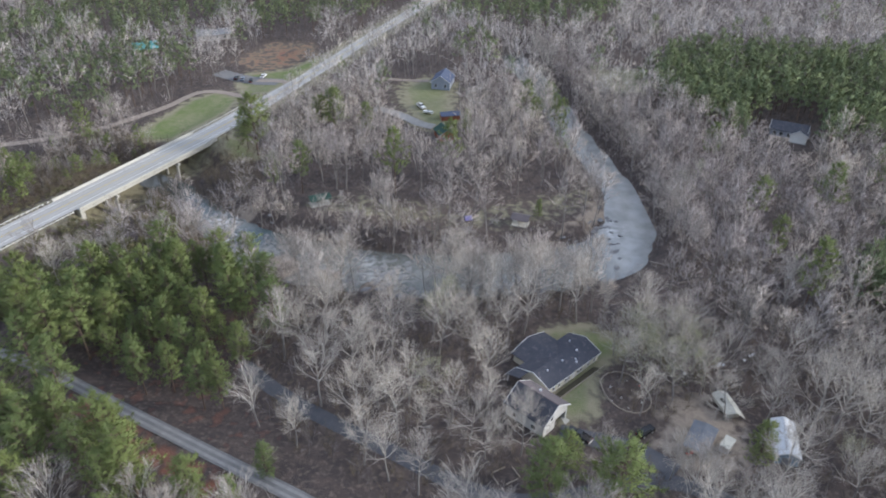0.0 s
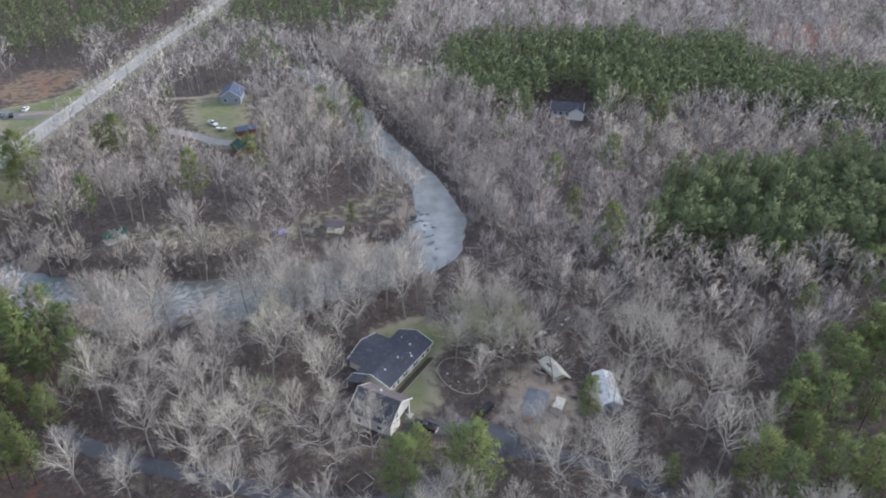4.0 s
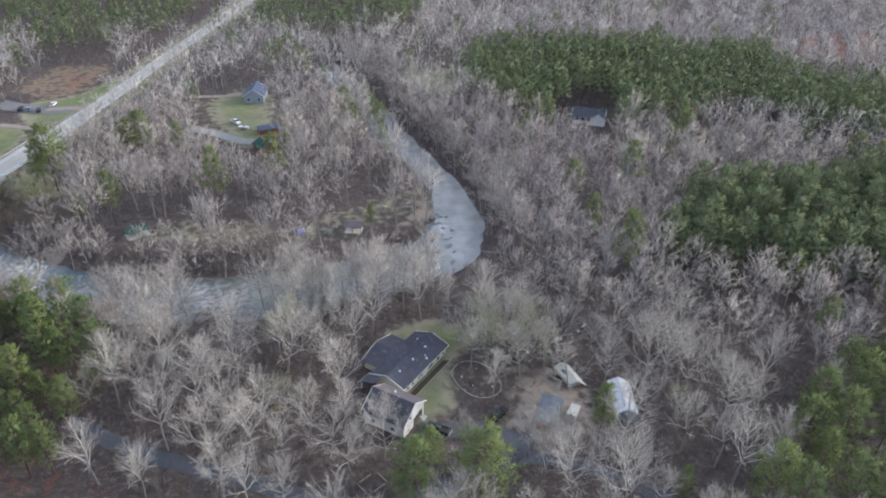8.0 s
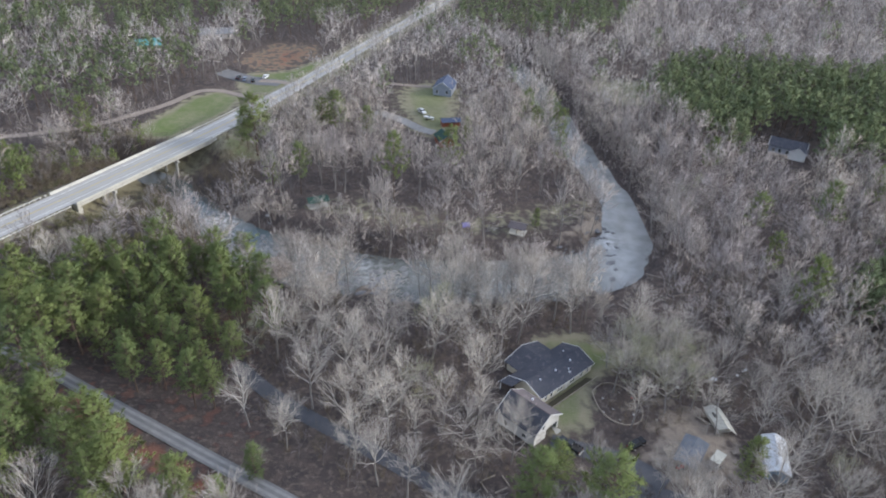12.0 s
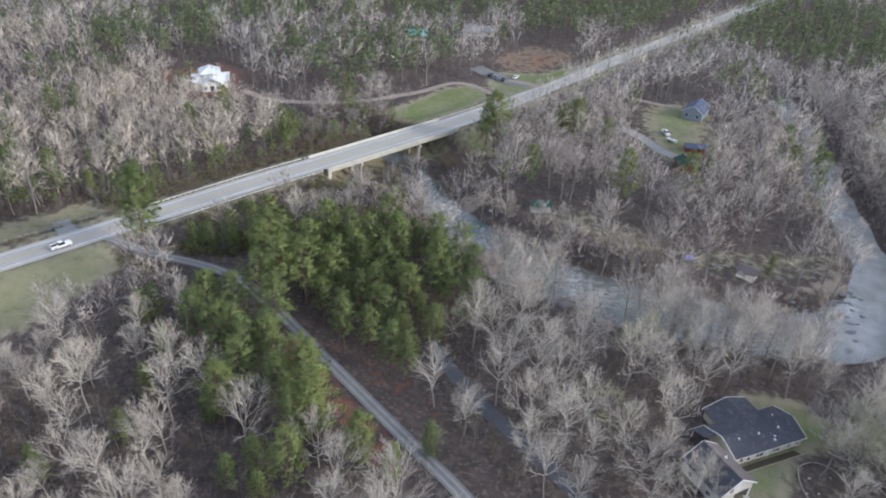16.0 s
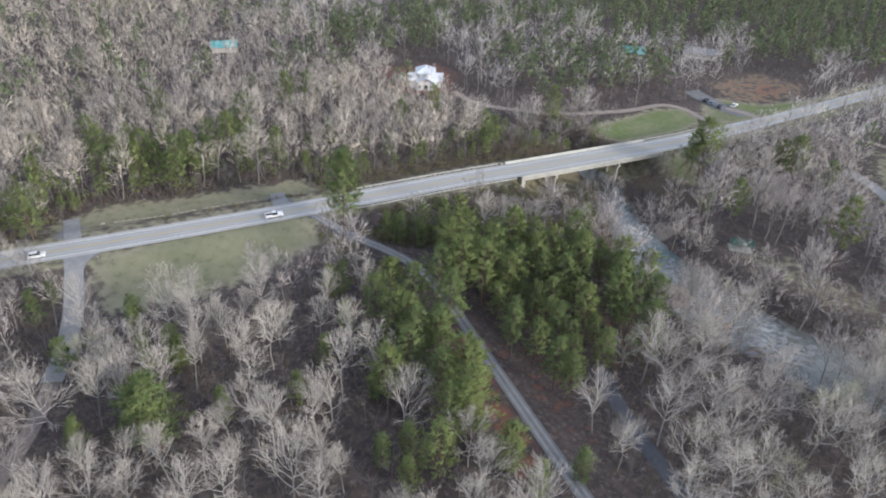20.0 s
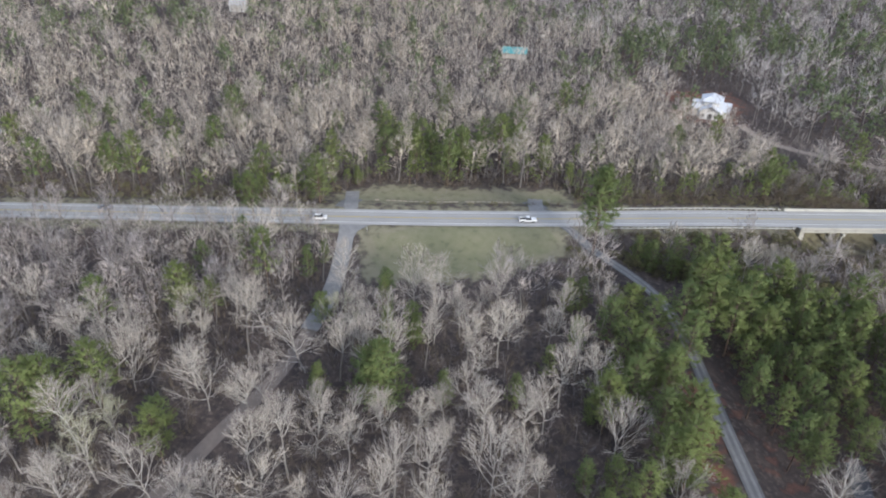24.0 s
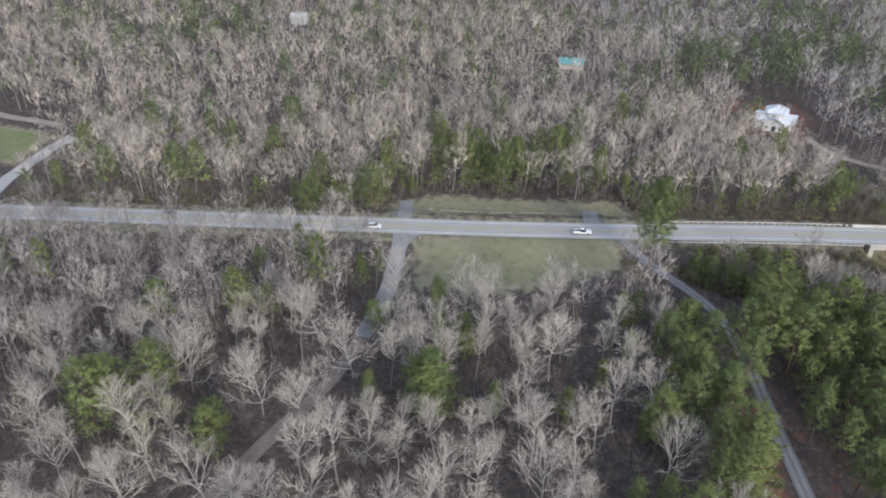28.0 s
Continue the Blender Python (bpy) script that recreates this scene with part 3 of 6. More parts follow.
# water
wp = resample(RIVER, 2.5)
wd = np.gradient(wp, axis=0)
wd /= np.linalg.norm(wd, axis=1)[:, None]
V, F, foam = [], [], []
_, wh = edge_dist(RIVER, wp[:, 0], wp[:, 1], False, RIVER_HALF)
for i in range(len(wp)):
    for c in np.linspace(-1, 1, 9):
        h = wh[i] + 4.5
        V.append((wp[i, 0] - wd[i, 1] * c * h, wp[i, 1] + wd[i, 0] * c * h, -7.4))
for i in range(len(wp) - 1):
    for c in range(8):
        a = i * 9 + c
        F.append((a, a + 1, a + 10, a + 9))
wme = mesh_from("water", V, F, WATER)
vx, vy = np.array(V)[:, 0], np.array(V)[:, 1]


def spot(x, y, r):
    return np.exp(-((vx - x) ** 2 + (vy - y) ** 2) / r ** 2)


fm = np.maximum.reduce([0.8 * spot(-75, 208, 6), 0.75 * spot(-70, 197, 6), 0.7 * spot(-63, 187, 6), 0.4 * spot(-52, 192, 5), 0.42 * spot(-17, 176, 8), 0.35 * spot(-22, 184, 6), 0.35 * spot(24, 172, 7), 0.4 * spot(58, 205, 5)])
wme.attributes.new("pool", "FLOAT", "POINT").data.foreach_set("value", np.maximum(spot(-61, 200, 7), 0.7 * spot(-90, 224, 14)).astype(np.float32))

# the eastern bend and upper reach get the painted sky reflection
wme.attributes.new("sky_sheen", "FLOAT", "POINT").data.foreach_set("value", np.clip(smooth(44, 60, vx) * (0.55 + 0.45 * smooth(330, 240, vy)), 0, 1).astype(np.float32))
wme.attributes.new("foam", "FLOAT", "POINT").data.foreach_set("value", fm.astype(np.float32))
tagged(new("water", wme), "grey-green river with rapids reflecting a pale sky", "river", kind="structure")


# ---------------------------------------------------------------- trees
class Tris:
    """Triangles gathered in lists."""

    def __init__(self):
        self.v, self.f = [], []

    def tube(self, a, b, ra, rb, n=3):
        d = (b - a)
        if d.length < 1e-6:
            return
        d = d.normalized()
        s = d.orthogonal().normalized()
        t = d.cross(s)
        k = len(self.v)
        for p, r in ((a, ra), (b, rb)):
            for i in range(n):
                w = 2 * math.pi * i / n
                self.v.append(p + (s * math.cos(w) + t * math.sin(w)) * r)
        for i in range(n):
            j = (i + 1) % n
            self.f += [(k + i, k + j, k + n + j), (k + i, k + n + j, k + n + i)]

    def sliver(self, a, b, w, rng):
        s = (b - a).cross(Vector((rng.uniform(-1, 1), rng.uniform(-1, 1), rng.uniform(-1, 1))))
        if s.length < 1e-6:
            return
        s = s.normalized() * w
        k = len(self.v)
        self.v += [a - s, a + s, b]
        self.f.append((k, k + 1, k + 2))

    def arrays(self):
        return np.array([tuple(v) for v in self.v], np.float32), np.array(self.f, np.int32)


def lean(d, angle, rng, up=0.0):
    """A direction that leaves d by an angle, to a random side."""
    o = d.orthogonal().normalized()
    o.rotate(Matrix.Rotation(rng.uniform(0, 2 * math.pi), 3, d))
    n = d * math.cos(angle) + o * math.sin(angle)
    n.z += up
    return n.normalized()


def rounded(V, F, centre, own=0.35):
    """Blades that face outwards and take the light of the crown's round surface."""
    corner = V[F]
    out = corner.mean(1) - centre
    out /= np.linalg.norm(out, axis=1)[:, None] + 1e-9
    fn = np.cross(corner[:, 1] - corner[:, 0], corner[:, 2] - corner[:, 0])
    fn /= np.linalg.norm(fn, axis=1)[:, None] + 1e-9
    flip = (fn * out).sum(1) < 0
    F[flip] = F[flip][:, ::-1]
    fn[flip] *= -1
    nv = out * 0.75 + fn * own
    nv /= np.linalg.norm(nv, axis=1)[:, None]
    N = np.zeros_like(V)
    for k in range(3):
        N[F[:, k]] = nv
    return V, F, N


def bare_tree(seed, h, fork, spread, level, wide=1.0):
    """A leafless broadleaf: wood (trunk and limbs) and twigs, filling an egg-shaped crown. level 2: near, 1: middle, 0: far."""
    rng = random.Random(seed)
    wood, twig, limb = Tris(), Tris(), Tris()
    r0 = h * (0.0125 if level == 2 else 0.0105)
    line = [Vector((0, 0, -0.6))]
    d = Vector((rng.uniform(-.06, .06), rng.uniform(-.06, .06), 1)).normalized()
    steps = (7, 3, 2)[2 - level]
    for s in range(steps):
        d = lean(d, rng.uniform(0.03, 0.15), rng, 0.05)
        line.append(line[-1] + d * (h * 0.86 / steps))
    for s in range(steps):
        a, b = 1 - 0.82 * s / steps, 1 - 0.82 * (s + 1) / steps
        wood.tube(line[s], line[s + 1], r0 * a, r0 * b, (6, 4, 3)[2 - level])
    top = line[-1]
    low = fork * 0.86
    mid = Vector((top.x * 0.7, top.y * 0.7, h * (low + 1.0) / 2))
    half = Vector((h * 0.33 * spread, h * 0.33 * spread, h * (1.0 - low) / 2))

    def on_trunk(u):
        q = u * steps
        i = min(int(q), steps - 1)
        return line[i] + (line[i + 1] - line[i]) * (q - i)

    def reach(p, d):
        """How far it is from p along d to the crown's skin."""
        o = Vector(((p.x - mid.x) / half.x, (p.y - mid.y) / half.y, (p.z - mid.z) / half.z))
        e = Vector((d.x / half.x, d.y / half.y, d.z / half.z))
        b, c = o.dot(e), o.dot(o) - 1
        k = b * b - e.dot(e) * c
        return max(0.06 * h, (-b + math.sqrt(k)) / e.dot(e)) if k > 0 else 0.08 * h

    def shoots(a, b, n, length, w):
        """Fine twigs along a branch, the longest at its end."""
        d = (b - a).normalized()
        for _ in range(n):
            u = rng.uniform(0.2, 1.0)
            m = a + (b - a) * u
            twig.sliver(m, m + lean(d, rng.uniform(0.2, 0.75), rng, 0.2) * length * rng.uniform(0.5, 1.05), w * wide, rng)

    limbs = (15, 12, 9)[2 - level]
    parts = (4, 2, 2)[2 - level]
    for i in range(limbs):
        v = (i + rng.random()) / limbs
        p = on_trunk(min(0.98, fork + (0.98 - fork) * v ** 1.25))
        w = 2.4 * i + rng.uniform(-0.5, 0.5)
        tilt = (1.25 - 0.85 * v) * rng.uniform(0.65, 1.15) * min(1.0, 0.55 + 0.45 * spread)
        d = Vector((math.cos(w) * math.sin(tilt), math.sin(w) * math.sin(tilt), math.cos(tilt)))
        ln = reach(p, d) * rng.uniform(0.8, 1.06)
        r = r0 * (0.36 - 0.18 * v)
        bend, dirs = [p], []
        for s in range(parts):
            d = lean(d, rng.uniform(0.08, 0.3), rng, 0.09)
            dirs.append(d)
            bend.append(bend[-1] + d * ln / parts)
        for s in range(parts):
            ra, rb = r * (1 - 0.84 * s / parts), r * (1 - 0.84 * (s + 1) / parts)
            if level == 2:
                limb.tube(bend[s], bend[s + 1], ra, rb, 4 if s == 0 else 3)
            elif level == 1 and s == 0:
                wood.tube(bend[s], bend[s + 1], ra, rb, 3)
            else:
                twig.sliver(bend[s], bend[s + 1], max(ra * 0.7, (0.05, 0.04, 0)[level]) * wide, rng)
        for c in range((11, 6, 4)[2 - level]):
            q = (0.22 + 0.78 * (c + rng.random()) / (11, 6, 4)[2 - level]) * parts
            k = min(int(q), parts - 1)
            a = bend[k] + (bend[k + 1] - bend[k]) * (q - k)
            dd = lean(dirs[k], rng.uniform(0.4, 0.85), rng, 0.16)
            l2 = min(ln * rng.uniform(0.3, 0.5), reach(a, dd) * 1.05)
            b = a + dd * l2
            if level == 2:
                limb.tube(a, b, r * 0.27, 0.012, 3)
                for j in range(4):
                    u = 0.25 + 0.75 * (j + rng.random()) / 4
                    a3 = a + (b - a) * u
                    d3 = lean(dd, rng.uniform(0.3, 0.75), rng, 0.1)
                    b3 = a3 + d3 * min(l2 * rng.uniform(0.4, 0.7), reach(a3, d3) * 1.08)
                    twig.sliver(a3, b3, 0.03 * wide, rng)
                    shoots(a3, b3, 3, l2 * 0.34, 0.016)
                shoots(a, b, 3, l2 * 0.4, 0.018)
            elif level == 1:
                twig.sliver(a, b, 0.032 * wide, rng)
                shoots(a, b, 12, l2 * 0.72, 0.029)
            else:
                twig.sliver(a, b, 0.055 * wide, rng)
                shoots(a, b, 5, l2 * 0.85, 0.054)
    if level == 2:
        return wood.arrays(), twig.arrays(), limb.arrays()
    V, F = twig.arrays()
    return wood.arrays(), rounded(V, F, np.array([[mid.x, mid.y, mid.z - 0.1 * h]]), 0.22)


def pine_tree(seed, h, start, wide, level, full=1.0):
    """A pine: bare lower trunk, then whorls of limbs that carry sprays of needles, in a ragged crown."""
    rng = random.Random(seed)
    wood, green = Tris(), Tris()
    top = Vector((rng.uniform(-.02, .02) * h, rng.uniform(-.02, .02) * h, h))
    n = 6 if level == 2 else 4 if level == 1 else 3
    last = Vector((0, 0, -0.5))
    for k in range(1, 4):
        e = Vector((top.x * k / 3, top.y * k / 3, h * k / 3 * 0.98))
        wood.tube(last, e, h * 0.011 * (1.05 - (k - 1) / 3.2), h * 0.011 * (1.05 - k / 3.2), n)
        last = e
    limbs = int((54, 36, 18)[2 - level] * (h / 15 * full if level == 2 else 1))
    turn0 = rng.uniform(0, 6.28)
    for i in range(limbs):
        u = (i + rng.random()) / limbs
        z = h * (start + (1 - start) * u)
        w = 2.4 * i + rng.uniform(-0.5, 0.5)
        lump = 1 + 0.22 * math.sin(2 * w + turn0 + 5 * u) + 0.12 * math.sin(9 * u + turn0)
        reach = wide * h * min(1.0, 0.55 + u * 2.0) * (1 - u) ** 0.5 * lump * rng.uniform(0.75, 1.1) + 0.2
        a = Vector((top.x * z / h, top.y * z / h, z))
        b = a + Vector((math.cos(w) * reach, math.sin(w) * reach, reach * rng.uniform(0.12, 0.5)))
        if level == 2:
            wood.tube(a, b, 0.06, 0.02, 3)
        elif level == 1:
            wood.sliver(a, b, 0.06, rng)
        tufts = (10, 6, 3)[2 - level]
        out = (b - a).normalized()
        side = Vector((-out.y, out.x, 0))
        for t in range(tufts):
            u2 = 1 - 0.72 * (t / tufts)
            c = a + (b - a) * u2 + side * rng.gauss(0, 0.24) * reach * (1.15 - u2) + Vector((rng.gauss(0, .22), rng.gauss(0, .22), rng.gauss(0, .32)))
            size = (0.62, 0.85, 1.15)[2 - level] * rng.uniform(0.75, 1.2) * (h / 17) ** 0.5
            for _ in range((14, 9, 6)[2 - level]):
                d = (Vector((rng.gauss(0, 0.6), rng.gauss(0, 0.6), rng.gauss(0.55, 0.5))) + out * 0.8).normalized()
                green.sliver(c - d * size * 0.35, c + d * size, size * (0.052, 0.08, 0.145)[2 - level], rng)
    V, F = green.arrays()
    mid_z = V[F].mean(1)[:, 2]
    axis_z = np.minimum(mid_z - 0.12 * h, h * 0.8)
    return wood.arrays(), rounded(V, F, np.stack([top.x * axis_z / h, top.y * axis_z / h, axis_z], 1), 0.16)


HEIGHTS = (19, 22, 17, 20, 15, 19, 21)  # of the near broadleaves
BARE = [bare_tree(11 + i, HEIGHTS[i], (0.3, 0.4, 0.24, 0.46, 0.22, 0.56, 0.6)[i], (1.0, 0.85, 1.25, 0.75, 1.35, 0.6, 0.5)[i], 2) for i in range(7)]
BARE_MID = [bare_tree(21 + i, (19, 21, 17, 20, 18)[i], (0.34, 0.42, 0.28, 0.5, 0.38)[i], (1.0, 0.85, 1.1, 0.7, 0.9)[i], 1) for i in range(5)]
BARE_FAR = [bare_tree(31 + i, (19, 20, 17, 19, 18)[i], (0.3, 0.4, 0.26, 0.48, 0.36)[i], (1.0, 0.85, 1.1, 0.7, 0.9)[i], 0) for i in range(5)]
PINE = [pine_tree(41, 17, 0.26, 0.27, 2), pine_tree(42, 19, 0.3, 0.25, 2), pine_tree(43, 14, 0.18, 0.29, 2), pine_tree(44, 9, 0.05, 0.24, 2, 1.4), pine_tree(45, 28, 0.3, 0.21, 2, 1.2)]
PINE_MID = [pine_tree(51, 17, 0.32, 0.27, 1), pine_tree(52, 18, 0.36, 0.25, 1), pine_tree(53, 14, 0.24, 0.28, 1)]
PINE_FAR = [pine_tree(61, 15, 0.36, 0.25, 0), pine_tree(62, 16, 0.4, 0.23, 0)]


def tree_template(name, data, wood_mat, leaf_mat, label, category, group, crown_label=""):
    """The meshes of a tree, to be shared by its copies."""
    parts = [("trunk", tri_mesh("trunk", *data[0], wood_mat)), ("crown", tri_mesh("crown", data[1][0], data[1][1], leaf_mat, data[1][2] if len(data[1]) > 2 else None))]
    if len(data) > 2:
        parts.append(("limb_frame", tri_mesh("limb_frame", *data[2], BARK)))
    return (name, parts, label, category, group, crown_label)


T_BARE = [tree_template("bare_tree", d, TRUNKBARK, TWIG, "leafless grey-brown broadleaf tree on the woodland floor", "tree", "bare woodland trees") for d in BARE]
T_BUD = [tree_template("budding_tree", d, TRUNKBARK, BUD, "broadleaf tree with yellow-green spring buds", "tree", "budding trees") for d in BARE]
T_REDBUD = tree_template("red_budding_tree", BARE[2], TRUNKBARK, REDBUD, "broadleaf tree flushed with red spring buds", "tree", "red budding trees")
T_PINE = [tree_template("pine_tree", d, PBARK, NEEDLE, "green pine tree with a rough brown trunk", "tree", "pine trees") for d in PINE]
placed = []


def plant_tree(tpl, x, y, s=1.0, turn=None, sz=None, label=""):
    name, parts, lab, cat, grp, cl = tpl
    e = new(name)
    turn = random.uniform(0, 360) if turn is None else turn
    e.matrix_world = pose(x, y, float(gz(x, y)), 0, 0, turn) @ Matrix.Diagonal((s, s, sz or s, 1))
    tagged(e, label or lab, cat, grp)
    for nm, me in parts:
        o = new(nm, me)
        o.parent = e
    placed.append((x, y, 5.8 if 'pine' in name else 5.8))
    return e


def woods(name, kinds, wood_mat, leaf_mat, spots, label, category, lo=0.72, hi=1.22):
    """Many trees joined into one object of kind stuff; spots: x, y."""
    if not len(spots):
        return
    for which, mt, nm in ((0, wood_mat, name + "_trunks"), (1, leaf_mat, name)):
        Vs, Fs, Ts, Ns, base = [], [], [], [], 0
        r2 = np.random.default_rng(len(spots))
        pick = r2.integers(0, len(kinds), len(spots))
        ang = r2.uniform(0, 6.283, len(spots))
        sc = r2.uniform(lo, hi, len(spots))
        tn = r2.uniform(0, 1, len(spots))
        zs = gz(spots[:, 0], spots[:, 1])
        for k, data in enumerate(kinds):
            V, F = data[which][:2]
            idx = np.nonzero(pick == k)[0]
            if not len(idx) or not len(F):
                continue
            c, s = np.cos(ang[idx])[:, None], np.sin(ang[idx])[:, None]
            x = (V[None, :, 0] * c - V[None, :, 1] * s) * sc[idx][:, None] + spots[idx, 0][:, None]
            y = (V[None, :, 0] * s + V[None, :, 1] * c) * sc[idx][:, None] + spots[idx, 1][:, None]
            z = V[None, :, 2] * sc[idx][:, None] * (0.9 + 0.2 * tn[idx][:, None]) + zs[idx][:, None]
            Vs.append(np.stack([x, y, z], -1).reshape(-1, 3))
            Fs.append((F[None] + (np.arange(len(idx)) * len(V))[:, None, None] + base).reshape(-1, 3))
            Ts.append(np.repeat(tn[idx], len(V)))
            if len(data[which]) > 2:
                N = data[which][2]
                Ns.append(np.stack([N[None, :, 0] * c - N[None, :, 1] * s, N[None, :, 0] * s + N[None, :, 1] * c, N[None, :, 2] + 0 * c], -1).reshape(-1, 3))
            base += len(idx) * len(V)
        if Vs:
            tagged(new(nm, tri_mesh(nm, np.concatenate(Vs), np.concatenate(Fs), mt, np.concatenate(Ns) if Ns else None, np.concatenate(Ts))), label, category, kind="stuff")


def scatter(x0, x1, y0, y1, step, jitter=0.42, seed=0):
    rng = np.random.default_rng(seed)
    gx, gy = np.meshgrid(np.arange(x0, x1, step), np.arange(y0, y1, step))
    p = np.stack([gx.ravel(), gy.ravel()], 1).astype(float)
    p[:, 0] += (np.round((p[:, 1] - y0) / step) % 2) * step / 2
    return p + rng.uniform(-jitter, jitter, p.shape) * step


def low_wood(x, y):
    """The slope of low saplings between the dirt lane and the river."""
    return np.minimum.reduce([edge_dist(DIRT_ROAD, x - 5 * k, y + 9 * k) for k in (1, 2, 3)]) < 6.5


def open_ground(p, margin=0.0):
    """True where no tree may stand: roads, river, lawns, buildings."""
    x, y = p[:, 0], p[:, 1]
    no = edge_dist(HIGHWAY, x, y) < 11.5 + margin
    rd, rw = edge_dist(RIVER, x, y, False, RIVER_HALF)
    no |= (rd < rw - 0.5) & (rw > 6.1)
    lx, ly = x - 10, y + 4
    no |= (edge_dist(LEFT_LANE, lx, ly) < 4.5) & (np.sin(x * 0.9 + y * 1.3) < 0.55)
    no |= (rd < rw + 3.5) & (x > 44) & (x < 62)
    no |= (rd < rw + 1.0) & (x >= 62)
    no |= inside(CLAY_BANK, x, y)
    no |= (edge_dist(GRAVEL_ROAD, x, y) < 9.5) & (y < 131)
    no |= low_wood(x, y) & (np.sin(x * 1.7 + y * 2.3) < 0.7)
    no |= (edge_dist(LEFT_LANE, x, y) < 5.2) & (x > -150)
    no |= inside(POINT, x, y) & (np.sin(x * 1.7) * np.cos(y * 2.1) > -0.8)
    no |= (edge_dist(HIGHWAY, x, y) < 20) & (y > 138) & (y < 270)
    no |= (edge_dist(HIGHWAY, x, y) < 36) & (y > 195) & (y < 262) & (y < 1.9 * x + 446)
    no |= (edge_dist(HIGHWAY, x, y) < 44) & (y > 138) & (y < 215) & (y < 1.9 * x + 444) & (np.sin(x * 0.31) * np.cos(y * 0.27) < 0.62)
    for line, w in ((GRAVEL_ROAD, 7.0), (PAVED, 3.2), (PAVED_B, 5), (LEFT_LANE, 3.6), (DIRT_ROAD, 4.5), (SIDE_ROAD, 9), (SIDE_LANE, 5)):
        no |= edge_dist(line, x, y) < w + margin
    for poly in (*GAPS, YARD, GRASS_N, GRASS_S, CLEAR_S, FIELD, GREEN_B, REDFIELD, CABIN_YARD, WHITE_YARD, GROVE_EDGE, DRYFIELD):
        no |= inside(poly, x, y)
    for bx, by, r in ((147, 276, 11.5), (140, 264, 13), (134, 253, 13), (128, 242, 11), (-43, 213, 9), (-40, 204, 9), (27, 202, 8), (25, 193, 9), (-130, 403, 14), (-158, 374, 9), (-320, 219, 10), (-480, 108, 8), (-98, 336, 10), (6, 290, 8), (1, 332, 11), (-6, 268, 14), (-1, 256, 9), (-18, 322, 10)):
        no |= np.hypot(x - bx, y - by) < r
    return no


def in_sight(p, r0, r1, lo=-64, hi=112):
    """The sector that lies before the camera's sweep."""
    r = np.hypot(p[:, 0], p[:, 1])
    a = np.degrees(np.arctan2(-p[:, 0], p[:, 1]))
    return (r >= r0) & (r < r1) & (a > lo) & (a < hi)


# single trees that stand out
TALL_PINES = [(-140, 132, 29), (-72, 254, 25), (-44, 274, 20), (-50, 276, 16), (-77, 259, 17)]
for x, y, h in TALL_PINES:
    k, ref = (4, 28) if x < -100 else (0, 17)
    plant_tree(T_PINE[k], x, y, h / ref * 1.3, None, h / ref, label="tall full-crowned pine standing alone by the highway bridge")
SHED_PINE = (65, 97)
RED_SPOTS = [(296, 316), (313, 318), (306, 303), (335, 323), (322, 307)]
BUD_SPOTS = [(-45, 136, 12), (-35, 100, 5), (-37, 97, 4), (-36, 101, 5), (52, 131, 15), (55, 127, 15), (49, 127, 14), (60, 125, 13), (57, 134, 15), (50, 136, 14), (63, 130, 14), (88, 221, 15), (-158, 15, 15), (-138, 47, 13)]
PINES_A = [(-58, 78, 15.4), (-69, 73, 9.6), (-48, 89, 10.8), (-84, 87, 7.2), (-60, 71, 10.8), (-92, 103, 16.8), (-84, 101, 16.8), (-107, 46, 19.6), (-109, 43, 16.8), (-120, 35, 9.6), (-148, 65, 10.8), (-132, 58, 10.8), (-126, 63, 10.8), (-120, 107, 10.8), (-106, 99, 10.8), (-104, 60, 8.4), (-35, 96, 9.6), (-129, 144, 8.4), (-119, 145, 8.4), (-101, 135, 18.2), (-92, 129, 19.6), (-96, 125, 16.8), (-85, 116, 18.2), (-87, 133, 19.6), (-53, 164, 16.8), (-47, 156, 15.4), (-43, 144, 15.4), (-61, 165, 16.8), (21, 88, 19.6), (26, 97, 12.0)]
PINES_B = [(33, 84, 23.0), (-79, 104, 16.8), (-81, 95, 16.8), (-80, 87, 16.8), (-66, 100, 16.8), (-60, 90, 16.8), (-47, 87, 15.4), (-71, 95, 15.4), (-40, 88, 10.8), (113, 88, 16.8), (112, 79, 18.2), (124, 87, 16.8), (104, 81, 16.8), (89, 72, 16.8), (102, 65, 16.8), (90, 65, 16.8), (143, 99, 16.8), (108, 64, 16.8), (75, 79, 8.4), (-108, 45, 19.6), (-145, 63, 10.8), (-127, 63, 12.0), (-161, 20, 12.0), (-142, 44, 12.0), (-173, 56, 8.4), (-119, 34, 8.4), (-105, 60, 9.6), (-115, -1, 15.4), (-101, 105, 16.8), (-103, 113, 16.8)]
PINES_C = [(-97, 115, 16.8), (-89, 104, 16.8), (-82, 107, 15.4), (-119, 111, 10.8), (-68, 100, 18.2), (-60, 92, 18.2), (-62, 88, 15.4), (-66, 78, 10.8), (-84, 87, 9.6), (-101, 87, 9.6), (-96, 74, 9.6), (-133, -24, 21.0), (-134, -19, 19.6), (-137, -10, 18.2), (-121, 0, 12.0), (-204, 43, 15.4), (-163, 13, 16.8), (-168, 49, 10.8), (-205, 66, 16.8), (-218, 85, 7.2), (-280, 57, 19.6), (-231, 107, 12.0), (-225, 112, 10.8), (-231, 122, 12.0), (-219, 123, 9.6), (-218, 130, 12.0), (-210, 146, 10.8), (-208, 149, 15.4), (-200, 155, 10.8), (-174, 166, 10.8)]
